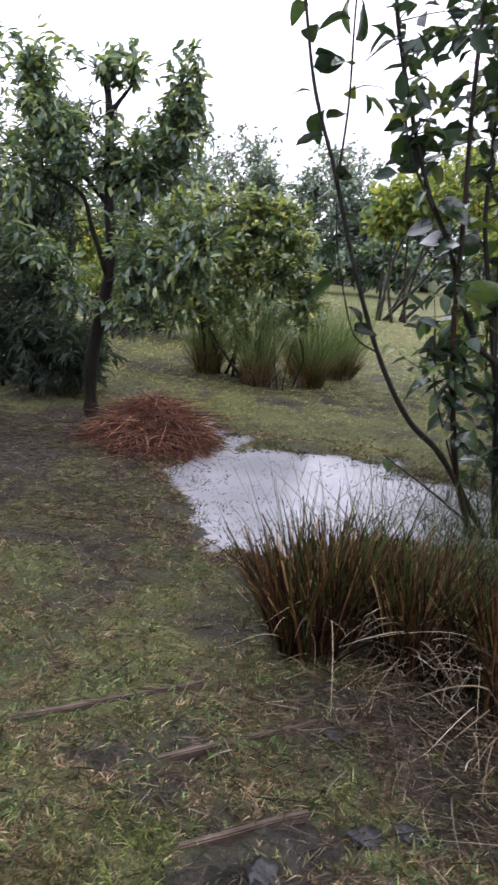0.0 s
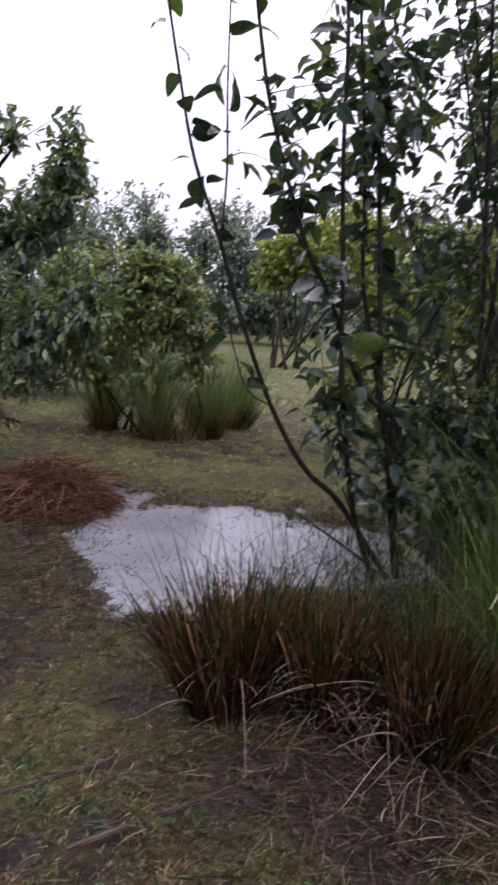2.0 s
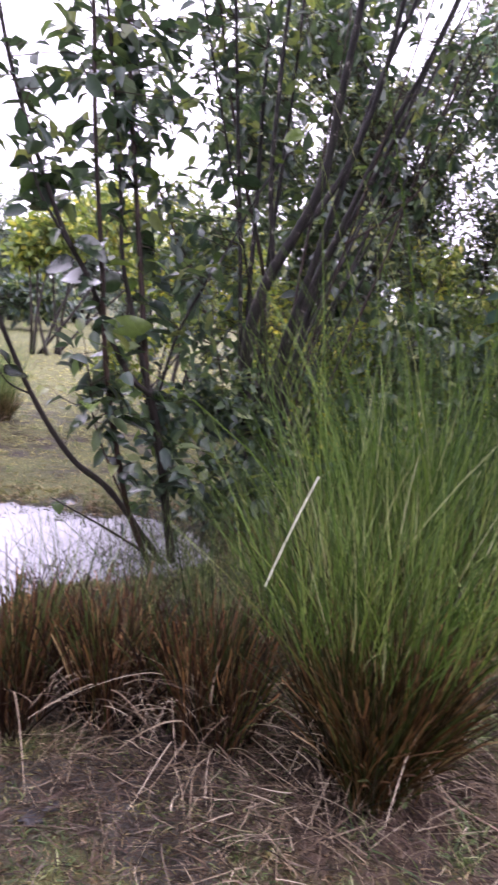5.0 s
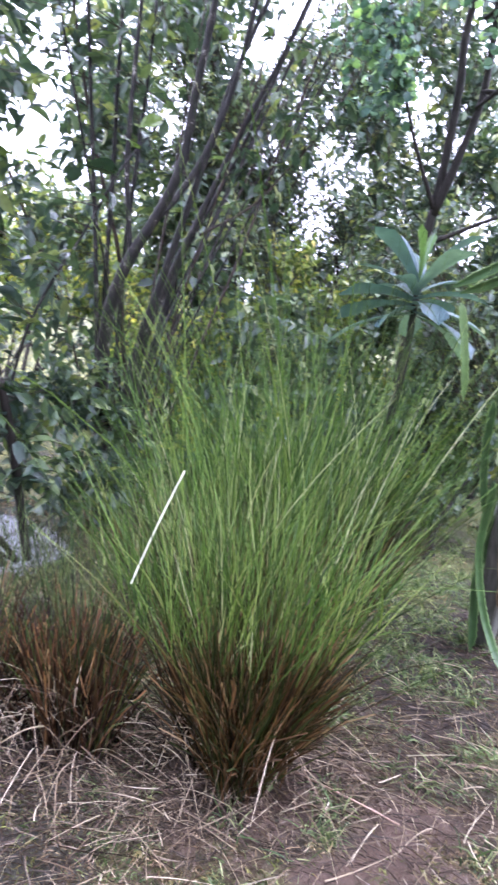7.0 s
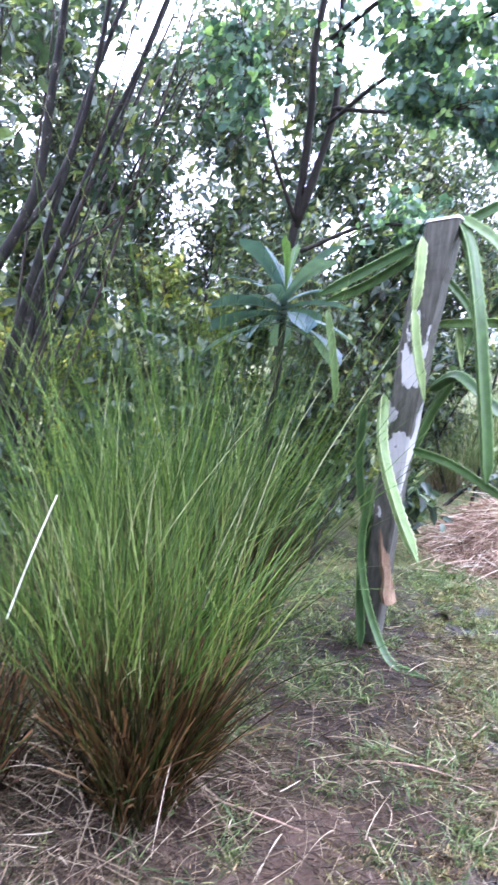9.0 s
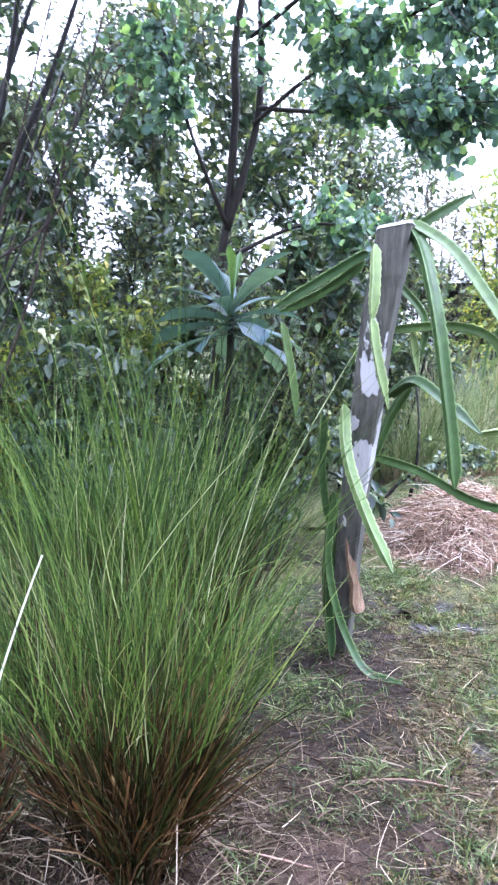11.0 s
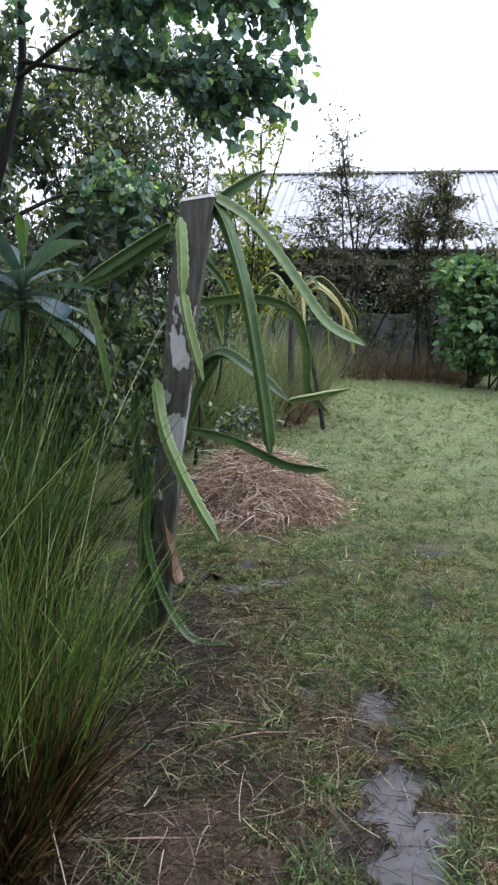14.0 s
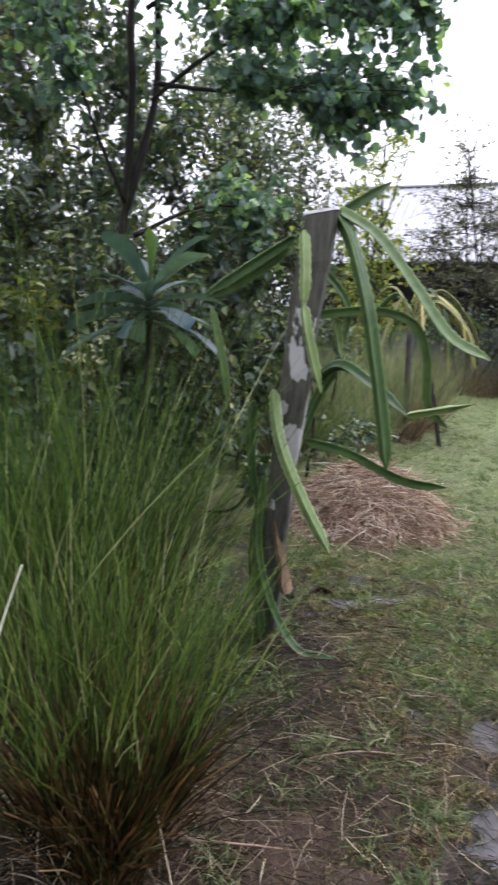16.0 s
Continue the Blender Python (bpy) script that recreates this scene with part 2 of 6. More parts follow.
HEDGE_TUFT = rising("hedge_grass", [(0.0, (0.03, 0.018, 0.012)), (0.5, (0.1, 0.062, 0.04)), (1.0, (0.22, 0.15, 0.1))], [(0.0, (0.045, 0.055, 0.025)), (0.5, (0.11, 0.11, 0.05)), (0.85, (0.2, 0.17, 0.09)), (1.0, (0.36, 0.28, 0.18))], 0.1, 0.6)
PALE_LEAF = leafy("pale_feathery_leaves", [(0.0, (0.14, 0.19, 0.14)), (0.6, (0.3, 0.36, 0.26)), (1.0, (0.5, 0.52, 0.34))], 0.4, 0.35)
HAZY_LEAF = leafy("grey_green_leaves", [(0.0, (0.0428, 0.0488, 0.0397)), (0.6, (0.0855, 0.0943, 0.0723)), (1.0, (0.205, 0.189, 0.123))], 0.4, 0.4)
BLEACHED = leafy("bleached_blade", [(0.0, (0.5, 0.52, 0.42)), (1.0, (0.6, 0.6, 0.5))], 0.5, 0.2)
STRAY = leafy("fresh_blades", [(0.0, (0.0164, 0.036, 0.008)), (0.4, (0.0492, 0.092, 0.0176)), (0.8, (0.0984, 0.152, 0.032)), (0.95, (0.18, 0.224, 0.064)), (1.0, (0.279, 0.288, 0.16))], 0.5, 0.2)
# TUFT and CUT_TUFT: brown low ramps darkened, painting in the clump's self-shade
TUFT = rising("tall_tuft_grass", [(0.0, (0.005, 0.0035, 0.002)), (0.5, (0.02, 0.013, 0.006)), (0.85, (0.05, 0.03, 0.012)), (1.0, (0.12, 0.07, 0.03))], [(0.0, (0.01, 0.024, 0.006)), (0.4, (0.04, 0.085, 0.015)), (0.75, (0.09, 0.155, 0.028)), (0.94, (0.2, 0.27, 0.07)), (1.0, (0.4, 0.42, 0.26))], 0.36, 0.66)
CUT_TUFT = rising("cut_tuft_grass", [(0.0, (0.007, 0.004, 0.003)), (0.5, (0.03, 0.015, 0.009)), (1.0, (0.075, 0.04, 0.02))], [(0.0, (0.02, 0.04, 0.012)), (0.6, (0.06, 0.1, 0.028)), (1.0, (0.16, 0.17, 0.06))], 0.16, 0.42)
REAR_TUFT = rising("rear_tuft_grass", [(0.0, (0.07, 0.038, 0.02)), (0.5, (0.2, 0.125, 0.065)), (1.0, (0.4, 0.29, 0.16))], [(0.0, (0.05, 0.085, 0.03)), (0.6, (0.14, 0.21, 0.07)), (1.0, (0.34, 0.4, 0.19))], 0.02, 0.3)
STEM_BROWN = leafy("dry_grass_stems", [(0.0, (0.006, 0.004, 0.003)), (0.3, (0.028, 0.013, 0.008)), (0.55, (0.075, 0.036, 0.019)), (0.7, (0.17, 0.09, 0.046)), (0.76, (0.02, 0.036, 0.01)), (1.0, (0.085, 0.115, 0.03))], 0.6, 0.15)
STUB = leafy("cut_stubs", [(0.0, (0.02, 0.009, 0.005)), (0.5, (0.085, 0.037, 0.016)), (0.85, (0.26, 0.14, 0.06)), (1.0, (0.42, 0.3, 0.16))], 0.6, 0.15)
STEM_RUST = leafy("rusty_grass_stems", [(0.0, (0.005, 0.006, 0.003)), (0.22, (0.028, 0.042, 0.01)), (0.42, (0.06, 0.078, 0.02)), (0.5, (0.03, 0.018, 0.009)), (0.7, (0.1, 0.052, 0.024)), (0.88, (0.19, 0.105, 0.05)), (1.0, (0.3, 0.22, 0.12))], 0.6, 0.15)


def cactus_skin(name, stops, rim, rough):
    """Waxy green skin, blotched, with a paler horny margin along each wing."""
    m, n, l, b = shader(name)
    r = ramp(n, stops)
    l.new(n.new("ShaderNodeObjectInfo").outputs["Random"], r.inputs[0])
    c = mix_colour(n, l, 0.6, r.outputs[0], noise_out(n, l, 26, 5), "OVERLAY")
    a = n.new("ShaderNodeAttribute")
    a.attribute_name = "rim"
    c = mix_colour(n, l, math_node(n, l, "MULTIPLY", a.outputs["Fac"], 0.8), c, rim)
    l.new(c, b.inputs["Base Color"])
    b.inputs["Roughness"].default_value, b.inputs["Specular IOR Level"].default_value = rough, 0.45
    add_bump(n, l, b, noise_out(n, l, 60, 4), 0.3, 0.004)
    tr, mx = n.new("ShaderNodeBsdfTranslucent"), n.new("ShaderNodeMixShader")
    l.new(c, tr.inputs[0])
    mx.inputs[0].default_value = 0.15
    l.new(b.outputs[0], mx.inputs[1])
    l.new(tr.outputs[0], mx.inputs[2])
    l.new(mx.outputs[0], n["Material Output"].inputs[0])
    return m


CACTUS = cactus_skin("cactus_green", [(0.0, (0.025, 0.062, 0.018)), (0.6, (0.055, 0.11, 0.03)), (1.0, (0.1, 0.165, 0.045))], (0.16, 0.24, 0.08), 0.4)
CACTUS_PALE = cactus_skin("cactus_pale", [(0.0, (0.14, 0.22, 0.07)), (1.0, (0.22, 0.31, 0.11))], (0.42, 0.47, 0.24), 0.45)
CACTUS_YELLOW = cactus_skin("cactus_yellowing", [(0.0, (0.07, 0.1, 0.025)), (0.5, (0.18, 0.18, 0.05)), (1.0, (0.34, 0.29, 0.1))], (0.4, 0.36, 0.16), 0.45)
POST = solid("weathered_post", [(0.36, (0.022, 0.02, 0.018)), (0.5, (0.06, 0.055, 0.05)), (0.62, (0.11, 0.1, 0.09)), (0.8, (0.17, 0.155, 0.14))], 7, 0.85, 0.8, (1, 1, 0.3))


def peeled_post():
    """Grey weathered post on which flakes of old whitewash are left half-way up."""
    m, n, l, b = shader("peeling_post")
    tc, mp, t, sep = n.new("ShaderNodeTexCoord"), n.new("ShaderNodeMapping"), n.new("ShaderNodeTexNoise"), n.new("ShaderNodeSeparateXYZ")
    mp.inputs["Scale"].default_value = (1, 1, 0.4)
    l.new(tc.outputs["Object"], mp.inputs[0])
    l.new(mp.outputs[0], t.inputs["Vector"])
    t.inputs["Scale"].default_value, t.inputs["Detail"].default_value = 9, 5
    l.new(tc.outputs["Object"], sep.inputs[0])
    band = math_node(n, l, "SUBTRACT", 0.12, math_node(n, l, "MULTIPLY", math_node(n, l, "ABSOLUTE", math_node(n, l, "SUBTRACT", sep.outputs[2], 1.15), 0), 0.4))
    flake = ramp(n, [(0.585, (0, 0, 0)), (0.6, (1, 1, 1))])
    l.new(math_node(n, l, "ADD", t.outputs[0], band), flake.inputs[0])
    wood = ramp(n, [(0.3, (0.036, 0.036, 0.029)), (0.5, (0.07, 0.069, 0.057)), (0.7, (0.115, 0.113, 0.095))])
    streak, fine = n.new("ShaderNodeMapping"), n.new("ShaderNodeTexNoise")
    streak.inputs["Scale"].default_value = (1, 1, 0.12)
    l.new(tc.outputs["Object"], streak.inputs[0])
    l.new(streak.outputs[0], fine.inputs["Vector"])
    fine.inputs["Scale"].default_value, fine.inputs["Detail"].default_value, fine.inputs["Roughness"].default_value = 48, 6, 0.6
    grain = fine.outputs["Fac"]
    l.new(grain, wood.inputs[0])
    wash = mix_colour(n, l, grain, (0.3, 0.3, 0.3), (0.62, 0.62, 0.62))
    l.new(mix_colour(n, l, flake.outputs[0], wood.outputs[0], wash), b.inputs["Base Color"])
    b.inputs["Roughness"].default_value = 0.85
    add_bump(n, l, b, math_node(n, l, "ADD", grain, flake.outputs[0]), 0.6, 0.006)
    return m


PEELED_POST = peeled_post()
CAP = solid("pale_post_top", [(0.3, (0.3, 0.3, 0.3)), (0.7, (0.6, 0.6, 0.6))], 20, 0.8, 0.4)
SPLIT_WOOD = solid("split_wood", [(0.3, (0.07, 0.042, 0.026)), (0.5, (0.19, 0.125, 0.08)), (0.75, (0.38, 0.28, 0.19))], 10, 0.8, 0.5, (4, 4, 0.5))
PLANK = solid("weathered_plank", [(0.3, (0.024, 0.018, 0.0144)), (0.5, (0.08, 0.0558, 0.0414)), (0.75, (0.192, 0.149, 0.117))], 8, 0.75, 0.5, (1, 6, 6))
CLAY = solid("wet_grey_clay", [(0.3, (0.012, 0.012, 0.013)), (0.7, (0.045, 0.044, 0.046))], 14, 0.3, 0.8)
ROOF = solid("roof_metal", [(0.3, (0.22, 0.225, 0.24)), (0.6, (0.3, 0.305, 0.32)), (0.8, (0.36, 0.36, 0.37))], 1.2, 0.45, 0.05, metal=0.2)
BARN_DARK = solid("dark_barn_wall", [(0.3, (0.015, 0.016, 0.018)), (0.7, (0.04, 0.042, 0.045))], 3, 0.9, 0.2)
BARN_GREY = solid("grey_block_wall", [(0.3, (0.07, 0.076, 0.08)), (0.7, (0.15, 0.155, 0.165))], 3, 0.9, 0.3)
RIM = leafy("drowned_blades", [(0.0, (0.012, 0.014, 0.008)), (0.6, (0.035, 0.04, 0.018)), (1.0, (0.08, 0.085, 0.04))], 0.45, 0.2)
PLASTER = solid("dull_plaster", [(0.3, (0.1, 0.095, 0.085)), (0.7, (0.16, 0.15, 0.135))], 2, 0.9, 0.2)
STAKE = solid("dark_stake", [(0.3, (0.012, 0.011, 0.01)), (0.7, (0.04, 0.036, 0.03))], 15, 0.7, 0.4)


def water_material(name, deep, pale, rough, gloss):
    m, n, l, b = shader(name)
    f = noise_out(n, l, 3.0, 4)
    r = ramp(n, [(0.3, deep), (0.7, pale)])
    l.new(f, r.inputs[0])
    l.new(r.outputs[0], b.inputs["Base Color"])
    b.inputs["Roughness"].default_value, b.inputs["IOR"].default_value = rough, 1.33
    b.inputs["Specular IOR Level"].default_value = gloss
    tc, wv = n.new("ShaderNodeTexCoord"), n.new("ShaderNodeTexWave")
    wv.wave_type, wv.rings_direction = "RINGS", "Z"
    mp = n.new("ShaderNodeMapping")
    mp.inputs["Location"].default_value = (0.1, -6.4, 0)
    l.new(tc.outputs["Object"], mp.inputs[0])
    l.new(mp.outputs[0], wv.inputs["Vector"])
    wv.inputs["Scale"].default_value, wv.inputs["Distortion"].default_value = 6.0, 3.0
    h = math_node(n, l, "ADD", math_node(n, l, "MULTIPLY", wv.outputs["Fac"], 0.25), noise_out(n, l, 9, 3))
    for x, y in RINGS:
        d = n.new("ShaderNodeVectorMath")
        d.operation = "DISTANCE"
        l.new(tc.outputs["Object"], d.inputs[0])
        d.inputs[1].default_value = (x, y, -0.019)
        ring = math_node(n, l, "SINE", math_node(n, l, "MULTIPLY", d.outputs["Value"], 190), 0)
        fade = math_node(n, l, "MAXIMUM", math_node(n, l, "SUBTRACT", 1.0, math_node(n, l, "MULTIPLY", d.outputs["Value"], 8.0)), 0)
        h = math_node(n, l, "ADD", h, math_node(n, l, "MULTIPLY", math_node(n, l, "MULTIPLY", ring, fade), 0.35))
    add_bump(n, l, b, h, 0.3, 0.005)
    return m


RINGS = [(-0.24, 6.54), (-0.15, 6.34), (-0.17, 6.13), (0.45, 6.2), (2.1, 2.77)]  # where drops fall


def ground_material():
    m, n, l, b = shader("damp_lawn_soil")
    fine, mid, wide = noise_out(n, l, 90, 6, rough=0.7), noise_out(n, l, 14, 5), noise_out(n, l, 1.6, 4)
    soil = ramp(n, [(0.35, (0.009, 0.007, 0.005)), (0.5, (0.026, 0.019, 0.014)), (0.62, (0.052, 0.04, 0.029)), (0.75, (0.1, 0.08, 0.06))])
    l.new(math_node(n, l, "ADD", math_node(n, l, "MULTIPLY", fine, 0.6), math_node(n, l, "MULTIPLY", mid, 0.4)), soil.inputs[0])
    turf = ramp(n, [(0.35, (0.02, 0.022, 0.008)), (0.5, (0.082, 0.088, 0.026)), (0.65, (0.17, 0.165, 0.055))])
    l.new(math_node(n, l, "ADD", math_node(n, l, "MULTIPLY", fine, 0.7), math_node(n, l, "MULTIPLY", wide, 0.3)), turf.inputs[0])

    def attr(name):
        a = n.new("ShaderNodeAttribute")
        a.attribute_name = name
        return a.outputs["Fac"]

    lush = ramp(n, [(0.35, (0.03, 0.042, 0.016)), (0.5, (0.11, 0.145, 0.052)), (0.65, (0.2, 0.245, 0.095))])
    l.new(fine, lush.inputs[0])
    grassy = mix_colour(n, l, attr("lush"), turf.outputs[0], lush.outputs[0])
    c = mix_colour(n, l, attr("turf"), soil.outputs[0], grassy)
    clay = ramp(n, [(0.3, (0.016, 0.015, 0.013)), (0.7, (0.06, 0.056, 0.05))])
    l.new(mid, clay.inputs[0])
    c = mix_colour(n, l, attr("mud"), c, clay.outputs[0])
    c = mix_colour(n, l, attr("red"), c, mix_colour(n, l, mid, (0.04, 0.024, 0.017), (0.16, 0.104, 0.074)))
    l.new(c, b.inputs["Base Color"])
    mr = n.new("ShaderNodeMapRange")
    l.new(attr("mud"), mr.inputs[0])
    mr.inputs[3].default_value, mr.inputs[4].default_value = 0.85, 0.24
    b.inputs["Specular IOR Level"].default_value = 0.4
    l.new(mr.outputs[0], b.inputs["Roughness"])
    add_bump(n, l, b, math_node(n, l, "ADD", fine, math_node(n, l, "MULTIPLY", mid, 2.0)), 0.9, 0.02)
    return m


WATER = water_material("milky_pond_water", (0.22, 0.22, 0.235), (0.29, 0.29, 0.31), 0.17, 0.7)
PUDDLE = water_material("thin_puddle_water", (0.045, 0.043, 0.044), (0.09, 0.087, 0.09), 0.22, 0.4)
GROUND = ground_material()


# ---- mesh helpers ----
def mesh_of(name, pieces, smooth=True):
    """One triangle mesh out of (vertices, triangles) pieces."""
    vs, fs, k = [], [], 0
    for v, f in pieces:
        v = np.asarray(v, float).reshape(-1, 3)
        vs.append(v)
        fs.append(np.asarray(f, int).reshape(-1, 3) + k)
        k += len(v)
    v, f = np.concatenate(vs), np.concatenate(fs)
    me = bpy.data.meshes.new(name)
    me.vertices.add(len(v))
    me.vertices.foreach_set("co", v.ravel())
    me.loops.add(f.size)
    me.loops.foreach_set("vertex_index", f.ravel().astype(np.int32))
    me.polygons.add(len(f))
    me.polygons.foreach_set("loop_start", np.arange(0, f.size, 3, dtype=np.int32))
    me.update(calc_edges=True)
    me.polygons.foreach_set("use_smooth", np.full(len(f), smooth))
    me.update()
    return me


def thing(name, label, category, at=(0, 0, 0), group="", kind=""):
    ob = new(name)
    ob.empty_display_size = 0.1
    ob.location = at
    return tagged(ob, label, category, group, kind)


def part(name, pieces, material, parent, label="", kind="", smooth=True):
    """Links pieces, or a ready mesh, as one mesh object under a thing or a part; coordinates are the parent's."""
    me = pieces if isinstance(pieces, bpy.types.Mesh) else mesh_of(name, pieces, smooth)
    if not me.materials:
        me.materials.append(material)
    ob = new(name, me)
    ob.parent = parent
    return tagged(ob, label, kind=kind)


def lone(name, pieces, material, label, category="", group="", kind="", smooth=True):
    me = pieces if isinstance(pieces, bpy.types.Mesh) else mesh_of(name, pieces, smooth)
    me.materials.append(material)
    return tagged(new(name, me), label, category, group, kind)


def unit(v):
    return v / np.maximum(np.linalg.norm(v, axis=-1, keepdims=True), 1e-9)


def curve(points, n):
    """n places along a smooth curve through the points."""
    p = np.asarray(points, float)
    p = np.vstack([2 * p[0] - p[1], p, 2 * p[-1] - p[-2]])
    u = np.linspace(0, len(p) - 3 - 1e-6, n)
    i = u.astype(int)
    t = (u - i)[:, None]
    a, b, c, d = p[i], p[i + 1], p[i + 2], p[i + 3]
    return 0.5 * (2 * b + (c - a) * t + (2 * a - 5 * b + 4 * c - d) * t**2 + (3 * b - a - 3 * c + d) * t**3)


def frames(path):
    tang = unit(np.gradient(path, axis=0))
    side = np.cross(tang[0], (0.3, 0.9, 0.2))
    out = []
    for t in tang:
        side = unit(side - t * (side @ t))
        out.append((side, np.cross(t, side)))
    return np.array(out)


def lathe_faces(rings, sides, cap=True):
    i, j = np.meshgrid(np.arange(rings - 1), np.arange(sides), indexing="ij")
    a, b = i * sides + j, i * sides + (j + 1) % sides
    f = np.concatenate([np.stack([a, b, b + sides], -1).reshape(-1, 3), np.stack([a, b + sides, a + sides], -1).reshape(-1, 3)])
    if cap:
        k = np.arange(1, sides - 1)
        o = (rings - 1) * sides
        f = np.concatenate([f, np.stack([0 * k, k + 1, k], -1), np.stack([0 * k + o, k + o, k + 1 + o], -1)])
    return f


def tube(points, r0, r1, sides=6, n=None, lumps=0.0, rng=None):
    """A tapered round limb along a curve."""
    path = curve(points, n or max(4, 4 * len(points))) if len(points) > 2 or n else np.asarray(points, float)
    fr = frames(path)
    r = np.linspace(r0, r1, len(path))
    if lumps:
        r = r * (1 + lumps * rng.standard_normal(len(path)))
    a = np.linspace(0, 2 * np.pi, sides, endpoint=False)
    v = path[:, None] + r[:, None, None] * (np.cos(a)[None, :, None] * fr[:, None, 0] + np.sin(a)[None, :, None] * fr[:, None, 1])
    return v, lathe_faces(len(path), sides)


def strips(rng, base, way, length, width, droop, seg=4, tip=0.12, bow=0.04, floor=None):
    """Grass blades or straws: bent strips, each from its base along its way."""
    n = len(base)
    s = np.linspace(0, 1, seg + 1)
    way = unit(way)
    p = base[:, None] + way[:, None] * (length[:, None] * s)[:, :, None]
    p[:, :, 2] -= (droop * length)[:, None] * s**2
    flat = way[:, :2] / np.maximum(np.linalg.norm(way[:, :2], axis=1, keepdims=True), 0.05)
    p[:, :, :2] += flat[:, None] * ((droop * length * 0.35)[:, None] * s**2)[:, :, None]
    p += (rng.standard_normal((n, 3)) * (1, 1, 0.2))[:, None] * (bow * length[:, None] * s**1.8)[:, :, None]
    if floor is not None:
        p[:, :, 2] = np.maximum(p[:, :, 2], floor + 0.012 * rng.random((n, 1)))
    side = unit(np.cross(way, rng.standard_normal((n, 3))))
    w = 0.5 * width[:, None] * (1 - (1 - tip) * s**2)
    v = np.stack([p - side[:, None] * w[:, :, None], p + side[:, None] * w[:, :, None]], 2)
    k = np.arange(n)[:, None] * (2 * seg + 2) + 2 * np.arange(seg)[None]
    f = np.stack([np.stack([k, k + 1, k + 3], -1), np.stack([k, k + 3, k + 2], -1)], 2)
    return v, f


LEAF_TRIS = np.array([(0, 2, 1), (0, 3, 2), (1, 2, 5), (1, 5, 4), (2, 3, 6), (2, 6, 5), (4, 5, 7), (5, 6, 7)])


def leaves(rng, base, way, length, width, fold=0.35, curl=0.15, w1=0.85, w2=0.75, s1=0.3, s2=0.68, simple=False, lie=0.6):
    """Leaves folded along the midrib. lie: how far their faces turn to the sky."""
    n = len(base)
    way = unit(way)
    up = rng.standard_normal((n, 3)) * (1 - lie) + np.array([0, 0, lie * 1.6])
    across = unit(np.cross(up, way))
    nor = np.cross(way, across)

    def at(s, w, h):
        return base + way * (length * s)[:, None] + across * (width * w * 0.5)[:, None] + nor * (length * h)[:, None]

    if simple:
        v = np.stack([base, at(0.5, -1, 0.1), at(0.5, 1, 0.1), at(1, 0, -curl)], 1)
        t = np.array([(0, 2, 1), (1, 2, 3)])
    else:
        k = fold * 0.35
        v = np.stack([base, at(s1, -w1, k), at(s1, 0, 0), at(s1, w1, k), at(s2, -w2, k - curl * 0.4), at(s2, 0, -curl * 0.4), at(s2, w2, k - curl * 0.4), at(1, 0, -curl)], 1)
        t = LEAF_TRIS
    f = t[None] + (np.arange(n) * v.shape[1])[:, None, None]
    return v, f


def foliage(rng, blobs, limbs, size, aspect=0.45, per=8, simple=False, droop=0.35, lie=0.55, twig_r=0.004, shape=(0.85, 0.75), reach=0.55, span=(0.3, 0.68)):
    """Twigs that run from the limbs into the blobs (x, y, z, rx, ry, rz, twigs), and leaves along their outer part."""
    attach = np.concatenate([curve(p, 14)[3:] for p in limbs])
    twigs, lv = [], []
    for x, y, z, rx, ry, rz, n in blobs:
        u = unit(rng.standard_normal((n, 3))) * (rng.random((n, 1)) ** 0.45)
        tips = u * (rx, ry, rz) + (x, y, z)
        tips = tips[tips[:, 2] > 0.12]
        for t in tips:
            d = np.linalg.norm(attach - t, axis=1) + 0.25 * np.maximum(attach[:, 2] - t[2], 0)
            a = attach[np.argsort(d)[rng.integers(0, 4)]]
            gap = t - a
            far = np.linalg.norm(gap)
            if far > reach:
                a = t - gap / far * reach
            mid = (a + t) / 2 + rng.standard_normal(3) * 0.08 * far + (0, 0, 0.06 * far)
            twigs.append(tube(np.array([a, mid, t]), twig_r, twig_r * 0.4, 3, 3 if simple else 4))
            m = max(2, int(rng.normal(per, per * 0.25)))
            s = rng.random(m)[:, None] ** 0.6
            on = a * (1 - s) + t * s + rng.standard_normal((m, 3)) * size * 0.25
            way = unit(t - a) * 0.5 + rng.standard_normal((m, 3)) * 0.6 + (0, 0, -droop)
            ln = size * rng.uniform(0.65, 1.25, m)
            lv.append(leaves(rng, on, way, ln, ln * aspect * rng.uniform(0.8, 1.2, m), w1=shape[0], w2=shape[1], s1=span[0], s2=span[1], simple=simple, lie=lie))
    return twigs, lv


TABLE = np.random.default_rng(5).random((256, 256))


def vnoise(x, y, scale, shift=0):
    x, y = np.asarray(x) * scale + 37.3 + shift, np.asarray(y) * scale + 91.7 + shift
    i, j = np.floor(x).astype(int), np.floor(y).astype(int)
    u, v = x - i, y - j
    u, v = u * u * (3 - 2 * u), v * v * (3 - 2 * v)
    g = lambda a, b: TABLE[a % 256, b % 256]  # noqa: E731
    return (g(i, j) * (1 - u) + g(i + 1, j) * u) * (1 - v) + (g(i, j + 1) * (1 - u) + g(i + 1, j + 1) * u) * v


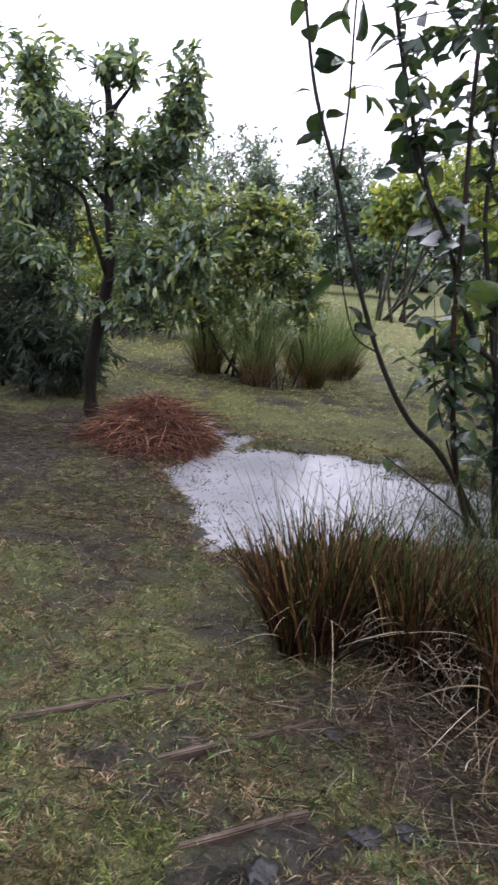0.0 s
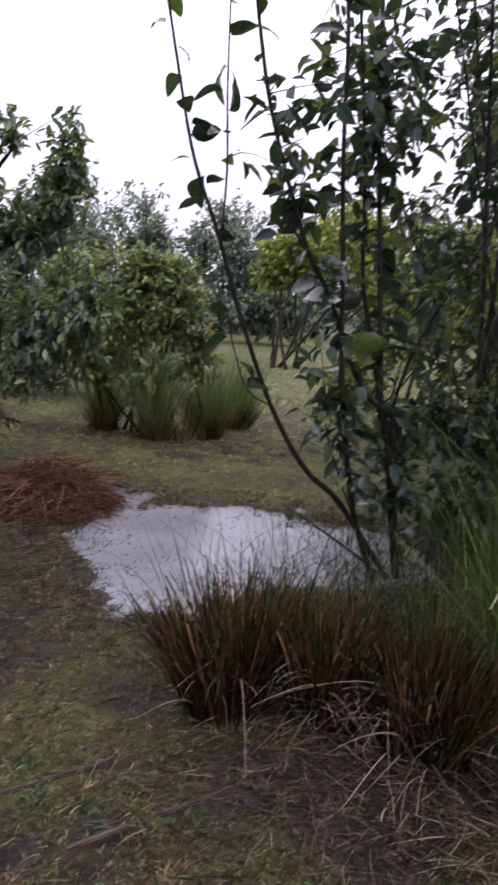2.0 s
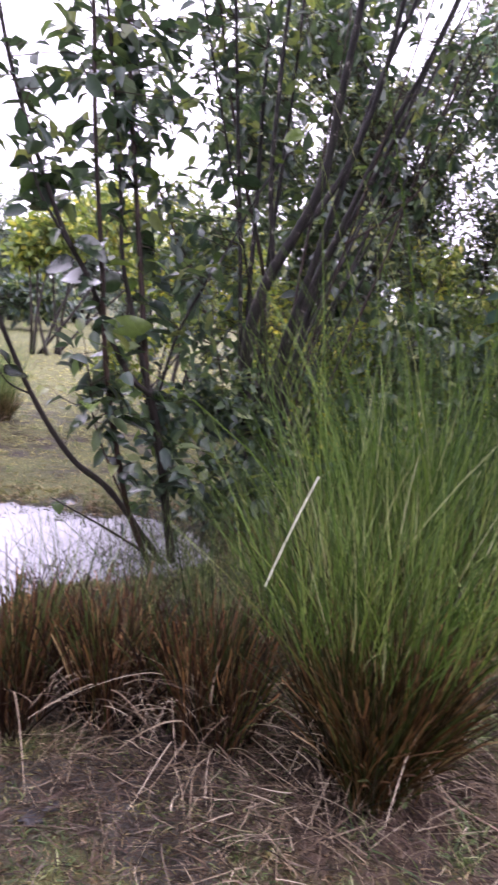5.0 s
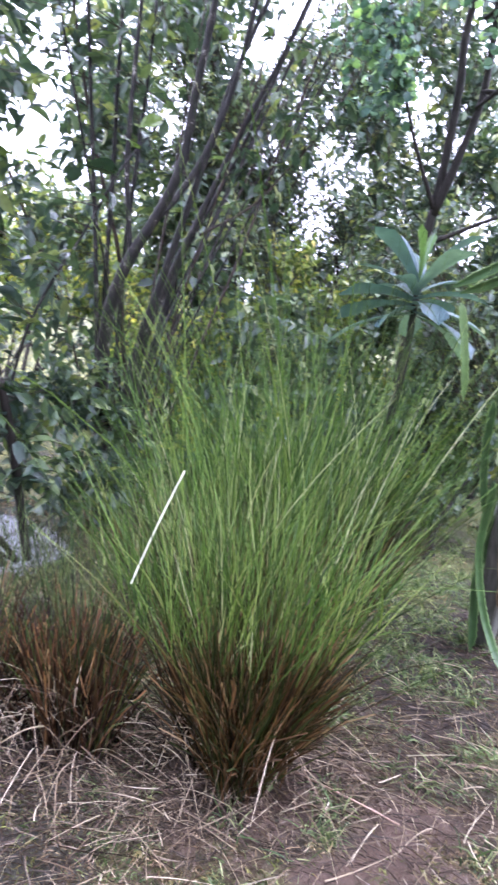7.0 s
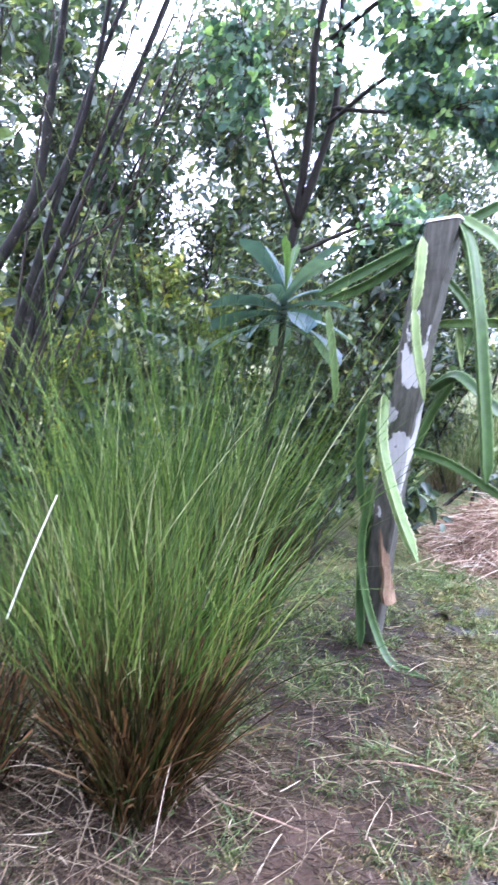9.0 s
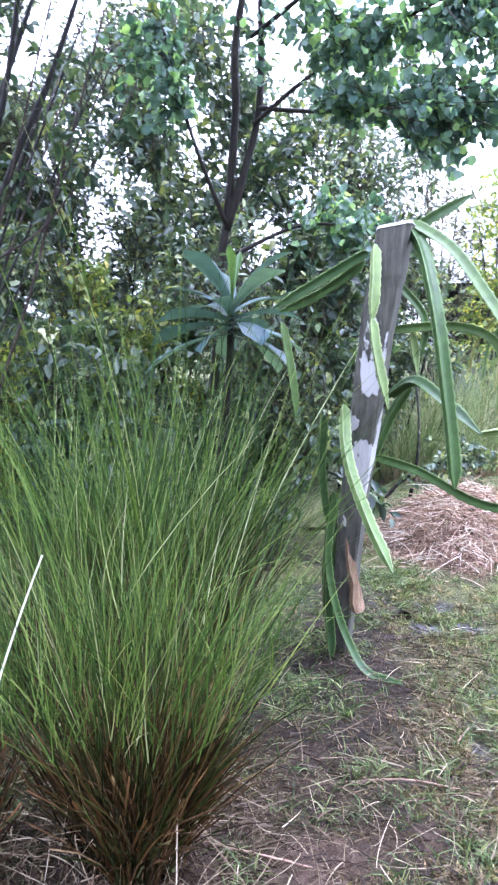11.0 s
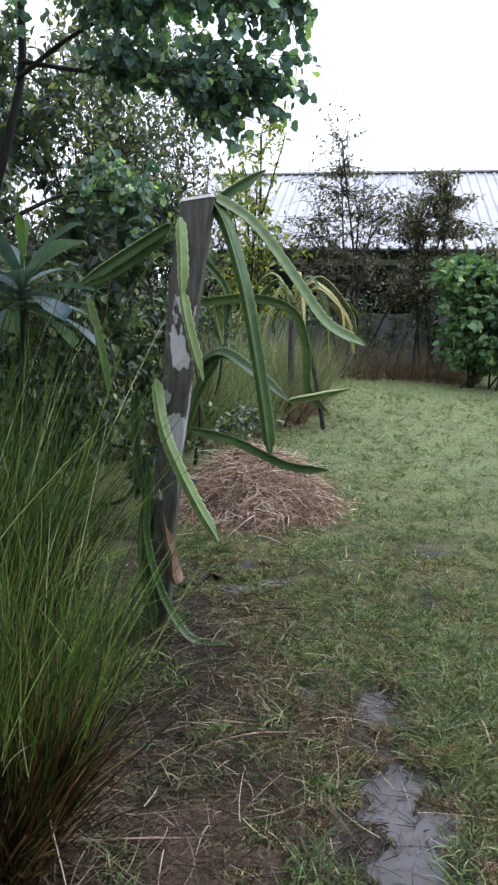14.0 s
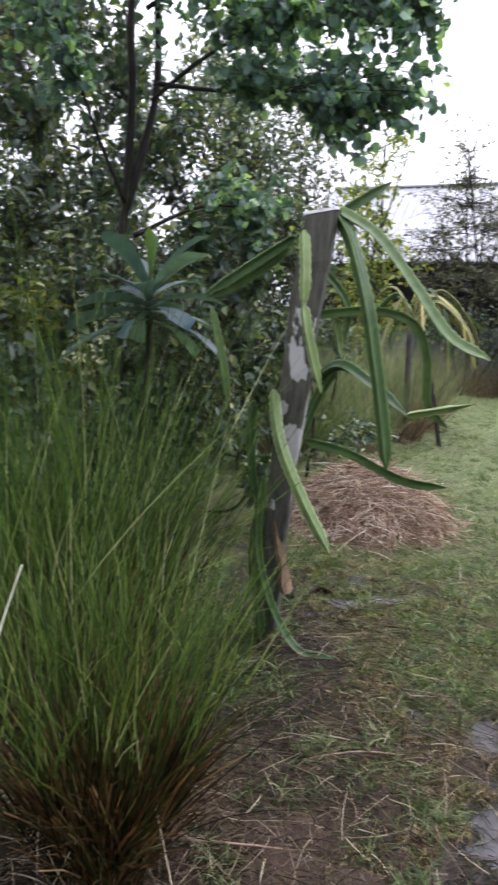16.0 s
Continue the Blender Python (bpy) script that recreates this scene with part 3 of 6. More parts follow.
# ---- ground, pond and puddles ----
POND = np.array([(-0.74, 6.12), (-0.62, 6.75), (-0.1, 6.98), (0.47, 7.06), (0.8, 6.75), (1.45, 6.5), (1.5, 5.8), (1.1, 5.55), (0.5, 5.55), (0.2, 5.3), (0.02, 5.02), (-0.29, 5.06), (-0.45, 5.6)])
PUDDLES = [(2.72, 3.02, 0.1), (2.58, 2.96, 0.12), (2.4, 2.89, 0.13), (2.23, 2.82, 0.15), (2.06, 2.76, 0.19), (1.88, 2.74, 0.2), (1.7, 2.75, 0.16), (3.8, 4.03, 0.06), (3.65, 3.8, 0.05), (3.5, 3.95, 0.04), (3.1, 3.45, 0.06), (2.65, 3.25, 0.05), (3.66, 2.98, 0.05), (4.43, 3.05, 0.06), (-0.45, 7.06, 0.16), (-0.6, 7.25, 0.12), (-0.76, 7.42, 0.1), (-0.93, 7.58, 0.1), (-1.12, 7.76, 0.08), (0.75, 7.0, 0.06), (0.14, 3.3, 0.16), (0.3, 3.4, 0.13), (-0.3, 3.66, 0.07), (-0.1, 3.74, 0.06)]
MOUNDS = [(-0.98, 6.74, 0.44, 0.25), (4.97, 4.47, 0.66, 0.4)]

BOARDS = [(-0.62, 3.71, -0.08, 4.01), (-0.22, 3.59, 0.304, 3.92), (-0.016, 3.345, 0.296, 3.549)]


def pond_depth(x, y):
    """Metres inside the pond's rim (outside: minus)."""
    p, best, inside = np.stack([x, y], -1), np.full(np.shape(x), 9.0), np.zeros(np.shape(x), bool)
    for a, b in zip(POND, np.roll(POND, -1, 0)):
        t = np.clip(((p - a) @ (b - a)) / ((b - a) @ (b - a)), 0, 1)
        best = np.minimum(best, np.linalg.norm(p - a - t[..., None] * (b - a), axis=-1))
        cross = (a[1] > y) != (b[1] > y)
        inside ^= cross & (x < (b[0] - a[0]) * (y - a[1]) / (b[1] - a[1] + 1e-12) + a[0])
    return np.where(inside, best, -best) + 0.1 * (vnoise(x, y, 4) - 0.5) + 0.1 * (vnoise(x, y, 13) - 0.5) + 0.07 * (vnoise(x, y, 29) - 0.5)


def puddle_depth(x, y):
    d = np.full(np.shape(x), -9.0)
    for cx, cy, r in PUDDLES:
        d = np.maximum(d, r - np.hypot(x - cx, y - cy))
    return d + 0.14 * (vnoise(x, y, 9, 3) - 0.5) + 0.06 * (vnoise(x, y, 25) - 0.5)


def ground_z(x, y):
    x, y = np.asarray(x, float), np.asarray(y, float)
    near = np.exp(-((x - 1.5) ** 2 + (y - 5) ** 2) / 120)
    z = near * (0.035 * (vnoise(x, y, 2.2) - 0.35) + 0.03 * (vnoise(x, y, 7) - 0.4) + 0.024 * (vnoise(x, y, 15) - 0.4))
    z = np.maximum(z, -0.012)
    pd, qd = pond_depth(x, y), puddle_depth(x, y)
    z = z - 0.11 * np.clip(pd + 0.1, 0, 0.7) - 0.03 * np.clip((pd + 0.08) / 0.14, 0, 1) - 0.16 * np.clip(qd + 0.05, 0, 0.25) - 0.02 * np.clip((qd + 0.03) / 0.12, 0, 1) * (0.8 + 0.9 * (vnoise(x, y, 33, 5) - 0.4))
    for cx, cy, r, h in MOUNDS:
        z = z + h * 0.8 * np.clip(1 - ((x - cx) ** 2 + (y - cy) ** 2) / (r * 0.9) ** 2, 0, 1)
    return z


def soil_state(x, y):
    """Turf, mud and red bare soil, each 0 to 1."""
    pd, qd = pond_depth(x, y), puddle_depth(x, y)
    mud = np.clip(np.maximum(pd * 6 + 0.45, qd * 8 + 0.45), 0, 1)
    trail = np.exp(-((x - (0.35 - 0.55 * (y - 4.2))) ** 2) / 0.12) * (np.abs(y - 4.6) < 1.1)
    mud = np.maximum(mud, 0.75 * trail * np.clip(vnoise(x, y, 6, 9) * 5 - 2.4, 0, 1))
    rut = np.exp(-(((x + 0.9) * 0.66 + (y - 7.5) * 0.75) ** 2) / 0.045) * np.exp(-(((x + 0.9) * 0.75 - (y - 7.5) * 0.66) ** 2) / 0.5)
    mud = np.maximum(mud, np.clip(rut * 1.5, 0, 1) * np.clip(vnoise(x, y, 16, 4) * 2.2 - 0.1, 0.25, 1))
    litter = sum(np.exp(-((x - cx) ** 2 + (y - cy) ** 2) / r**2) for cx, cy, r in ((0.75, 4.05, 0.36), (1.3, 3.65, 0.42), (2.1, 3.85, 0.6), (2.9, 4.2, 0.5), (-1.2, 6.3, 0.4), (-2.0, 6.6, 0.6), (1.0, 5.0, 0.5), (1.7, 3.0, 0.4)))
    red = np.clip(np.exp(-((x - 1.8) ** 2 + (y - 3.35) ** 2) / 0.3) + np.exp(-((x - 1.2) ** 2 + (y - 3.45) ** 2) / 0.16) - 0.12, 0, 1) * np.clip(vnoise(x, y, 8, 2) * 2 - 0.3, 0, 1)
    turf = np.clip(1.7 * vnoise(x, y, 3.5, 7) + 0.9 * vnoise(x, y, 13, 4) - 0.45 - 0.85 * litter + 0.5 * np.exp(-((x - 0.5) ** 2 + (y - 3.66) ** 2) / 0.09), 0, 1)
    far = np.clip((np.hypot(x, y - 2) - 7) / 4, 0, 1)
    turf = np.maximum(turf, np.maximum(far, 0.75 * np.clip((x - 3.6) / 1.2, 0, 1))) * (1 - mud)
    return turf, mud, red * (1 - mud)


def axis(lo, hi, fine):
    mid = np.arange(lo, hi + fine, fine)
    out = np.geomspace(0.15, 320, 34)
    return np.concatenate([(lo - out)[::-1], mid, hi + out])


def build_ground():
    gx, gy = axis(-3.2, 6.6, 0.036), axis(1.2, 10.0, 0.036)
    x, y = np.meshgrid(gx, gy, indexing="ij")
    v = np.stack([x, y, ground_z(x, y)], -1).reshape(-1, 3)
    i, j = np.meshgrid(np.arange(len(gx) - 1), np.arange(len(gy) - 1), indexing="ij")
    a = (i * len(gy) + j).ravel()
    b = a + len(gy)
    me = mesh_of("ground", [(v, np.concatenate([np.stack([a, b, b + 1], 1), np.stack([a, b + 1, a + 1], 1)]))])
    lush = np.clip((x - 3.2) / 3.8, 0, 1) * np.clip((14 - y) / 4, 0, 1)
    for name, values in zip(("turf", "mud", "red", "lush"), (*soil_state(x, y), lush)):
        me.attributes.new(name, "FLOAT", "POINT").data.foreach_set("value", values.ravel().astype(np.float32))
    lone("ground", me, GROUND, "damp mown lawn with bare mud and straw litter", "ground", kind="structure")


build_ground()


def water_sheet(name, x0, x1, y0, y1, z, label, material):
    gx, gy = np.linspace(x0, x1, 30), np.linspace(y0, y1, 30)
    x, y = np.meshgrid(gx, gy, indexing="ij")
    v = np.stack([x, y, np.full_like(x, z)], -1).reshape(-1, 3)
    i, j = np.meshgrid(np.arange(29), np.arange(29), indexing="ij")
    a = (i * 30 + j).ravel()
    lone(name, [(v, np.concatenate([np.stack([a, a + 30, a + 31], 1), np.stack([a, a + 31, a + 1], 1)]))], material, label, "water", kind="structure")


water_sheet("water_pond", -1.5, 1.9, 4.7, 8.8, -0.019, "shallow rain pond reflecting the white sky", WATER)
water_sheet("water_puddle", 1.5, 4.5, 2.3, 4.4, -0.012, "thin rain puddle over trampled lawn", PUDDLE)


def scatter(rng, n, near, far, a0, a1):
    """Places on the lawn, thinning with distance from where one stands."""
    r = near * (far / near) ** rng.random(n)
    a = np.radians(rng.uniform(a0, a1, n))
    return 0.2 + r * np.sin(a), 2.2 + r * np.cos(a), r


def build_lawn():
    rng = np.random.default_rng(11)
    pieces = []
    for count, near, far, seg in ((230000, 0.9, 4.2, 2), (270000, 4.2, 18.0, 1)):
        x, y, r = scatter(rng, count, near, far, -48, 122)
        turf, mud, red = soil_state(x, y)
        pd = np.maximum(pond_depth(x, y), puddle_depth(x, y))
        wet = np.where(pd > 0.12, 0.985, np.where(pd > 0.0, 0.88, 0.86))
        keep = rng.random(len(x)) < np.clip(turf * 1.1 + 0.3 - 0.16 * np.clip((x - 1.2) * 2, 0, 1) + 0.6 * mud, 0, 1) * (1 - wet * mud) * (1 - 0.85 * red)
        for cx, cy, rr, h in MOUNDS:
            keep &= np.hypot(x - cx, y - cy) > rr * 0.85
        for x0, y0, x1, y1 in BOARDS:
            d = np.array([x1 - x0, y1 - y0])
            s = ((x - x0) * d[0] + (y - y0) * d[1]) / (d @ d)
            off = ((x - x0) * d[1] - (y - y0) * d[0]) / np.linalg.norm(d)
            keep &= (s < 0) | (s > 1) | (off < -0.016) | (off > 0.05)
        x, y, r = x[keep], y[keep], r[keep]
        n = len(x)
        base = np.stack([x, y, ground_z(x, y) - 0.004], 1)
        way = np.stack([rng.standard_normal(n), rng.standard_normal(n), rng.uniform(0.2, 1.5, n)], 1)
        ln = rng.uniform(0.012, 0.042, n) * (1 + 0.06 * r) * (0.45 + 1.1 * vnoise(x, y, 12, 8))
        pieces.append(strips(rng, base, way, ln, rng.uniform(0.0022, 0.0046, n) * (1 + 0.2 * r), rng.uniform(0.1, 0.6, n), seg, bow=0.12))
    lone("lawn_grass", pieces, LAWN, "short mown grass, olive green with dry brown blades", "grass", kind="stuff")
    # taller weeds in small tufts
    x, y, r = scatter(rng, 34000, 1.2, 12.0, -40, 105)
    turf, mud, red = soil_state(x, y)
    keep = (rng.random(len(x)) < 0.02 + 0.16 * turf * (x < 1.45) + 0.06 * (x > 0.3) * (x < 1.5) * (y < 3.85) + 0.75 * (x > 1.45) * (y < 5.5) * np.clip(vnoise(x, y, 5, 3) * 3 - 0.7, 0, 1) * (1 - 0.85 * np.exp(-((x - 2.0) ** 2 + (y - 3.4) ** 2) / 0.5))) & (mud < 0.7) & (red < 0.5)
    for cx, cy, rr, h in MOUNDS:
        keep &= np.hypot(x - cx, y - cy) > rr
    x, y, r = (np.repeat(q[keep], 12) for q in (x, y, r))
    n = len(x)
    x, y = x + rng.normal(0, 0.018, n), y + rng.normal(0, 0.018, n)
    base = np.stack([x, y, ground_z(x, y) - 0.004], 1)
    way = np.stack([rng.standard_normal(n) * 0.5, rng.standard_normal(n) * 0.5, rng.uniform(0.5, 1.2, n)], 1)
    lone("weed_grass", [strips(rng, base, way, np.where(x < 1.2, rng.uniform(0.02, 0.06, n), rng.uniform(0.04, 0.13, n)), rng.uniform(0.003, 0.0068, n), rng.uniform(0.2, 0.9, n), 3)], WEED, "taller tufts of green weed grass in the lawn", "grass", kind="stuff")


build_lawn()


def build_rim_grass():
    """Short drowned blades and specks of grass along the water's rims."""
    rng = np.random.default_rng(13)
    n = 260000
    x, y = rng.uniform(-1.6, 1.9, n), rng.uniform(4.6, 8.8, n)
    x2, y2 = rng.uniform(1.5, 4.4, 240000), rng.uniform(2.3, 4.4, 240000)
    x, y = np.concatenate([x, x2]), np.concatenate([y, y2])
    pd = np.maximum(pond_depth(x, y), puddle_depth(x, y))
    clump = np.clip(vnoise(x, y, 12, 6) * 3.0 - 1.0, 0, 1)
    keep = rng.random(len(x)) < np.where(pd > 0, (np.exp(-pd / 0.16) * 0.85 + 0.02) * np.where((x > 1.5) & (y < 4.5), 0.3, 1.0), np.clip(1.2 + pd / 0.3, 0, 1) * 0.75) * clump
    x, y, pd = x[keep], y[keep], pd[keep]
    for name, some, material, label in (("rim_grass", pd < 0.02, LAWN, "trampled short grass on the muddy water rim"), ("drowned_grass", pd >= 0.02, RIM, "half-drowned dark blades in the shallow water")):
        u, v = x[some], y[some]
        n = len(u)
        base = np.stack([u, v, np.maximum(ground_z(u, v), -0.026) - 0.003], 1)
        way = np.stack([rng.standard_normal(n), rng.standard_normal(n), rng.uniform(0.5, 2.4, n)], 1)
        lone(name, [strips(rng, base, way, rng.uniform(0.018, 0.05, n), rng.uniform(0.003, 0.0075, n), rng.uniform(0.1, 0.6, n), 2, bow=0.15)], material, label, "grass", kind="stuff")


build_rim_grass()


def closing_wall():
    """An unseen plain wall behind the viewer, added to shade the near ground."""
    bm = bmesh.new()
    bmesh.ops.create_cube(bm, size=1, matrix=Matrix.Diagonal((13, 0.2, 3.8, 1)))
    me = bpy.data.meshes.new("wall_unseen")
    bm.to_mesh(me)
    bm.free()
    me.materials.append(PLASTER)
    ob = tagged(new("wall_unseen", me), "plain dull plaster wall added out of view for shade", "wall", kind="structure")
    ob.matrix_world = pose(-0.7, 0.55, 1.85, 0, 0, -36)


closing_wall()


def build_litter():
    rng = np.random.default_rng(12)
    xs, ys = [], []
    for cx, cy, sx, sy, n in ((0.72, 3.95, 0.4, 0.2, 2600), (1.3, 3.65, 0.45, 0.16, 2200), (2.2, 3.75, 0.5, 0.35, 3000), (3.0, 4.0, 0.4, 0.4, 2600), (1.9, 3.1, 0.6, 0.3, 3200), (-1.0, 6.3, 0.7, 0.5, 3000), (-0.95, 5.3, 0.4, 0.35, 3400), (-2.0, 6.5, 0.45, 0.35, 3600), (0.1, 4.2, 0.9, 0.9, 4200), (-0.1, 9.0, 1.0, 0.3, 2500), (3.5, 3.2, 1.0, 0.7, 3200), (0.0, 3.3, 0.8, 0.5, 1500)):
        xs.append(rng.normal(cx, sx, n))
        ys.append(rng.normal(cy, sy, n))
    x, y = np.concatenate(xs), np.concatenate(ys)
    keep = (pond_depth(x, y) < -0.02) & (np.hypot(x - 0.1, y - 2.3) > 0.9)
    x, y = x[keep], y[keep]
    n = len(x)
    base = np.stack([x, y, ground_z(x, y) + rng.uniform(0.002, 0.022, n)], 1)
    a = rng.uniform(0, 2 * np.pi, n)
    way = np.stack([np.cos(a), np.sin(a), rng.uniform(-0.04, 0.3, n)], 1)
    ln = np.where(rng.random(n) < 0.1, rng.uniform(0.1, 0.24, n), rng.uniform(0.02, 0.09, n))
    lone("straw_litter", [strips(rng, base, way, ln, rng.uniform(0.0014, 0.0042, n), rng.uniform(0.0, 0.3, n), 3, 0.5, 0.22)], STRAW, "scattered dry straw and dead grass leaves on wet soil", "straw", kind="stuff")
    xs, ys = [], []
    for cx, cy, sx, sy, n in ((0.72, 4.0, 0.3, 0.1, 150), (1.1, 3.74, 0.26, 0.11, 300), (1.75, 3.6, 0.3, 0.2, 160), (2.4, 3.5, 0.5, 0.35, 520), (0.4, 4.1, 0.4, 0.3, 60), (2.3, 3.1, 0.45, 0.3, 260), (3.1, 3.6, 0.5, 0.4, 160), (1.1, 3.55, 0.35, 0.15, 160)):
        xs.append(rng.normal(cx, sx, n))
        ys.append(rng.normal(cy, sy, n))
    x, y = np.concatenate(xs), np.concatenate(ys)
    n = len(x)
    base = np.stack([x, y, ground_z(x, y) + rng.uniform(0.008, 0.04, n)], 1)
    a = rng.uniform(0, 2 * np.pi, n)
    way = np.stack([np.cos(a), np.sin(a), rng.uniform(-0.05, 0.25, n)], 1)
    lone("dead_leaf_litter", [strips(rng, base, way, rng.uniform(0.05, 0.2, n), rng.uniform(0.0016, 0.0042, n), rng.uniform(0.0, 0.4, n), 8, 0.3, 0.42)], DEAD_LEAF, "pale dead grass leaves fallen round the clumps", "straw", kind="stuff")


build_litter()


def straw_mound(name, cx, cy, r, h, material, n, label, seed):
    rng = np.random.default_rng(seed)
    mound = thing(name, label, "straw mound")
    a, q = rng.uniform(0, 2 * np.pi, n), np.sqrt(rng.random(n)) * (1 + 0.12 * rng.standard_normal(n))
    x, y = cx + r * q * np.cos(a), cy + r * q * np.sin(a)
    z = ground_z(x, y) + h * (0.2 * rng.random(n) + 0.3 * vnoise(x, y, 9, 11) - 0.06) * np.clip(1.15 - q, 0.08, 1) + 0.006
    out = rng.uniform(0, 2 * np.pi, n)
    way = np.stack([np.cos(out), np.sin(out), rng.normal(0.05, 0.36, n) - 0.25 * q * np.cos(out - a)], 1)
    part("straw_layer", [strips(rng, np.stack([x, y, z], 1), way, rng.uniform(0.05, 0.25, n), rng.uniform(0.0025, 0.007, n), rng.uniform(0.0, 0.7, n), 5, 0.5, 0.32)], material, mound, kind="stuff")
    # the packed heart of the heap
    u, t = np.meshgrid(np.linspace(0, 1, 22), np.linspace(0, 2 * np.pi, 48, endpoint=False), indexing="ij")
    px, py = cx + r * 0.96 * u * np.cos(t), cy + r * 0.96 * u * np.sin(t)
    pz = ground_z(px, py) + 0.03 * vnoise(px, py, 14) * (1 - u) + 0.012 * (1 - u**4) - 0.01 * u**6
    part("packed_straw", [(np.stack([px, py, pz], -1).reshape(-1, 3), lathe_faces(22, 48, False))], HEAP_RED if material is RED_STRAW else HEAP_TAN, mound)
    return mound


HEAP_RED = solid("packed_red_straw", [(0.35, (0.025, 0.01, 0.007)), (0.55, (0.09, 0.036, 0.022)), (0.75, (0.2, 0.1, 0.06))], 30, 0.8, 0.9)
HEAP_TAN = solid("packed_tan_straw", [(0.35, (0.04, 0.024, 0.018)), (0.55, (0.15, 0.095, 0.07)), (0.75, (0.34, 0.25, 0.19))], 30, 0.8, 0.9)
straw_mound("straw_mound", *MOUNDS[0], RED_STRAW, 6500, "heap of wet reddish-brown straw beside the tree trunk", 21)
straw_mound("straw_mound", *MOUNDS[1], TAN_STRAW, 8500, "low heap of tan straw mulch on the lawn", 22)


# ---- edging boards sunk in the ground, and clay lumps ----
def edging_board(x0, y0, x1, y1, label):
    d = np.array([x1 - x0, y1 - y0])
    ln = np.linalg.norm(d)
    bm = bmesh.new()
    bmesh.ops.create_cube(bm, size=1, matrix=Matrix.Diagonal((ln, 0.02, 0.06, 1)))
    bmesh.ops.bevel(bm, geom=bm.edges[:], offset=0.004, segments=2, affect="EDGES")
    bmesh.ops.subdivide_edges(bm, edges=[e for e in bm.edges if e.calc_length() > 0.2], cuts=10)
    for v in bm.verts:
        v.co.z += 0.006 * noise.noise((v.co.x * 9 + x0, y0, 0))
        v.co.y += 0.004 * noise.noise((v.co.x * 5 + y0, x0, 3))
    me = bpy.data.meshes.new("edging_board")
    bm.to_mesh(me)
    bm.free()
    me.materials.append(PLANK)
    ob = tagged(new("edging_board", me), label, "board", "edging boards in the lawn")
    mx, my = (x0 + x1) / 2, (y0 + y1) / 2
    zs = ground_z(np.linspace(x0, x1, 9), np.linspace(y0, y1, 9))
    tilt = math.degrees(math.atan2(float(np.mean(zs[5:]) - np.mean(zs[:4])), ln * 0.6))
    ob.matrix_world = pose(mx, my, float(np.mean(zs)) - 0.014, 0, -tilt, math.degrees(math.atan2(d[1], d[0])))


edging_board(*BOARDS[0], "pale worn wooden edging board sunk in grass")
edging_board(*BOARDS[1], "worn wooden edging board half buried in soil")
edging_board(*BOARDS[2], "brown wooden edging board beside grey mud")


def clay_lump(x, y, s, seed):
    rng = np.random.default_rng(seed)
    bm = bmesh.new()
    bmesh.ops.create_icosphere(bm, subdivisions=3, radius=1)
    for v in bm.verts:
        k = 1 + 0.55 * noise.noise(v.co * 1.8 + Vector((seed, 0, 0))) + 0.35 * noise.noise(v.co * 5)
        v.co = Vector((v.co.x * s * k, v.co.y * s * 0.75 * k, v.co.z * s * 0.2 * k))
    me = bpy.data.meshes.new("clay_lump")
    bm.to_mesh(me)
    bm.free()
    for p in me.polygons:
        p.use_smooth = True
    me.materials.append(CLAY)
    ob = tagged(new("clay_lump", me), "wet grey clay lump pressed into the lawn", "clod", "clay lumps")
    ob.matrix_world = pose(x, y, float(ground_z(x, y)) + s * 0.08, 0, 0, rng.uniform(0, 360))


for k, (x, y, s) in enumerate([(0.36, 3.87, 0.04), (0.41, 3.9, 0.03), (0.2, 3.33, 0.05), (0.45, 3.5, 0.05), (0.56, 3.53, 0.04)]):
    clay_lump(x, y, s, k)


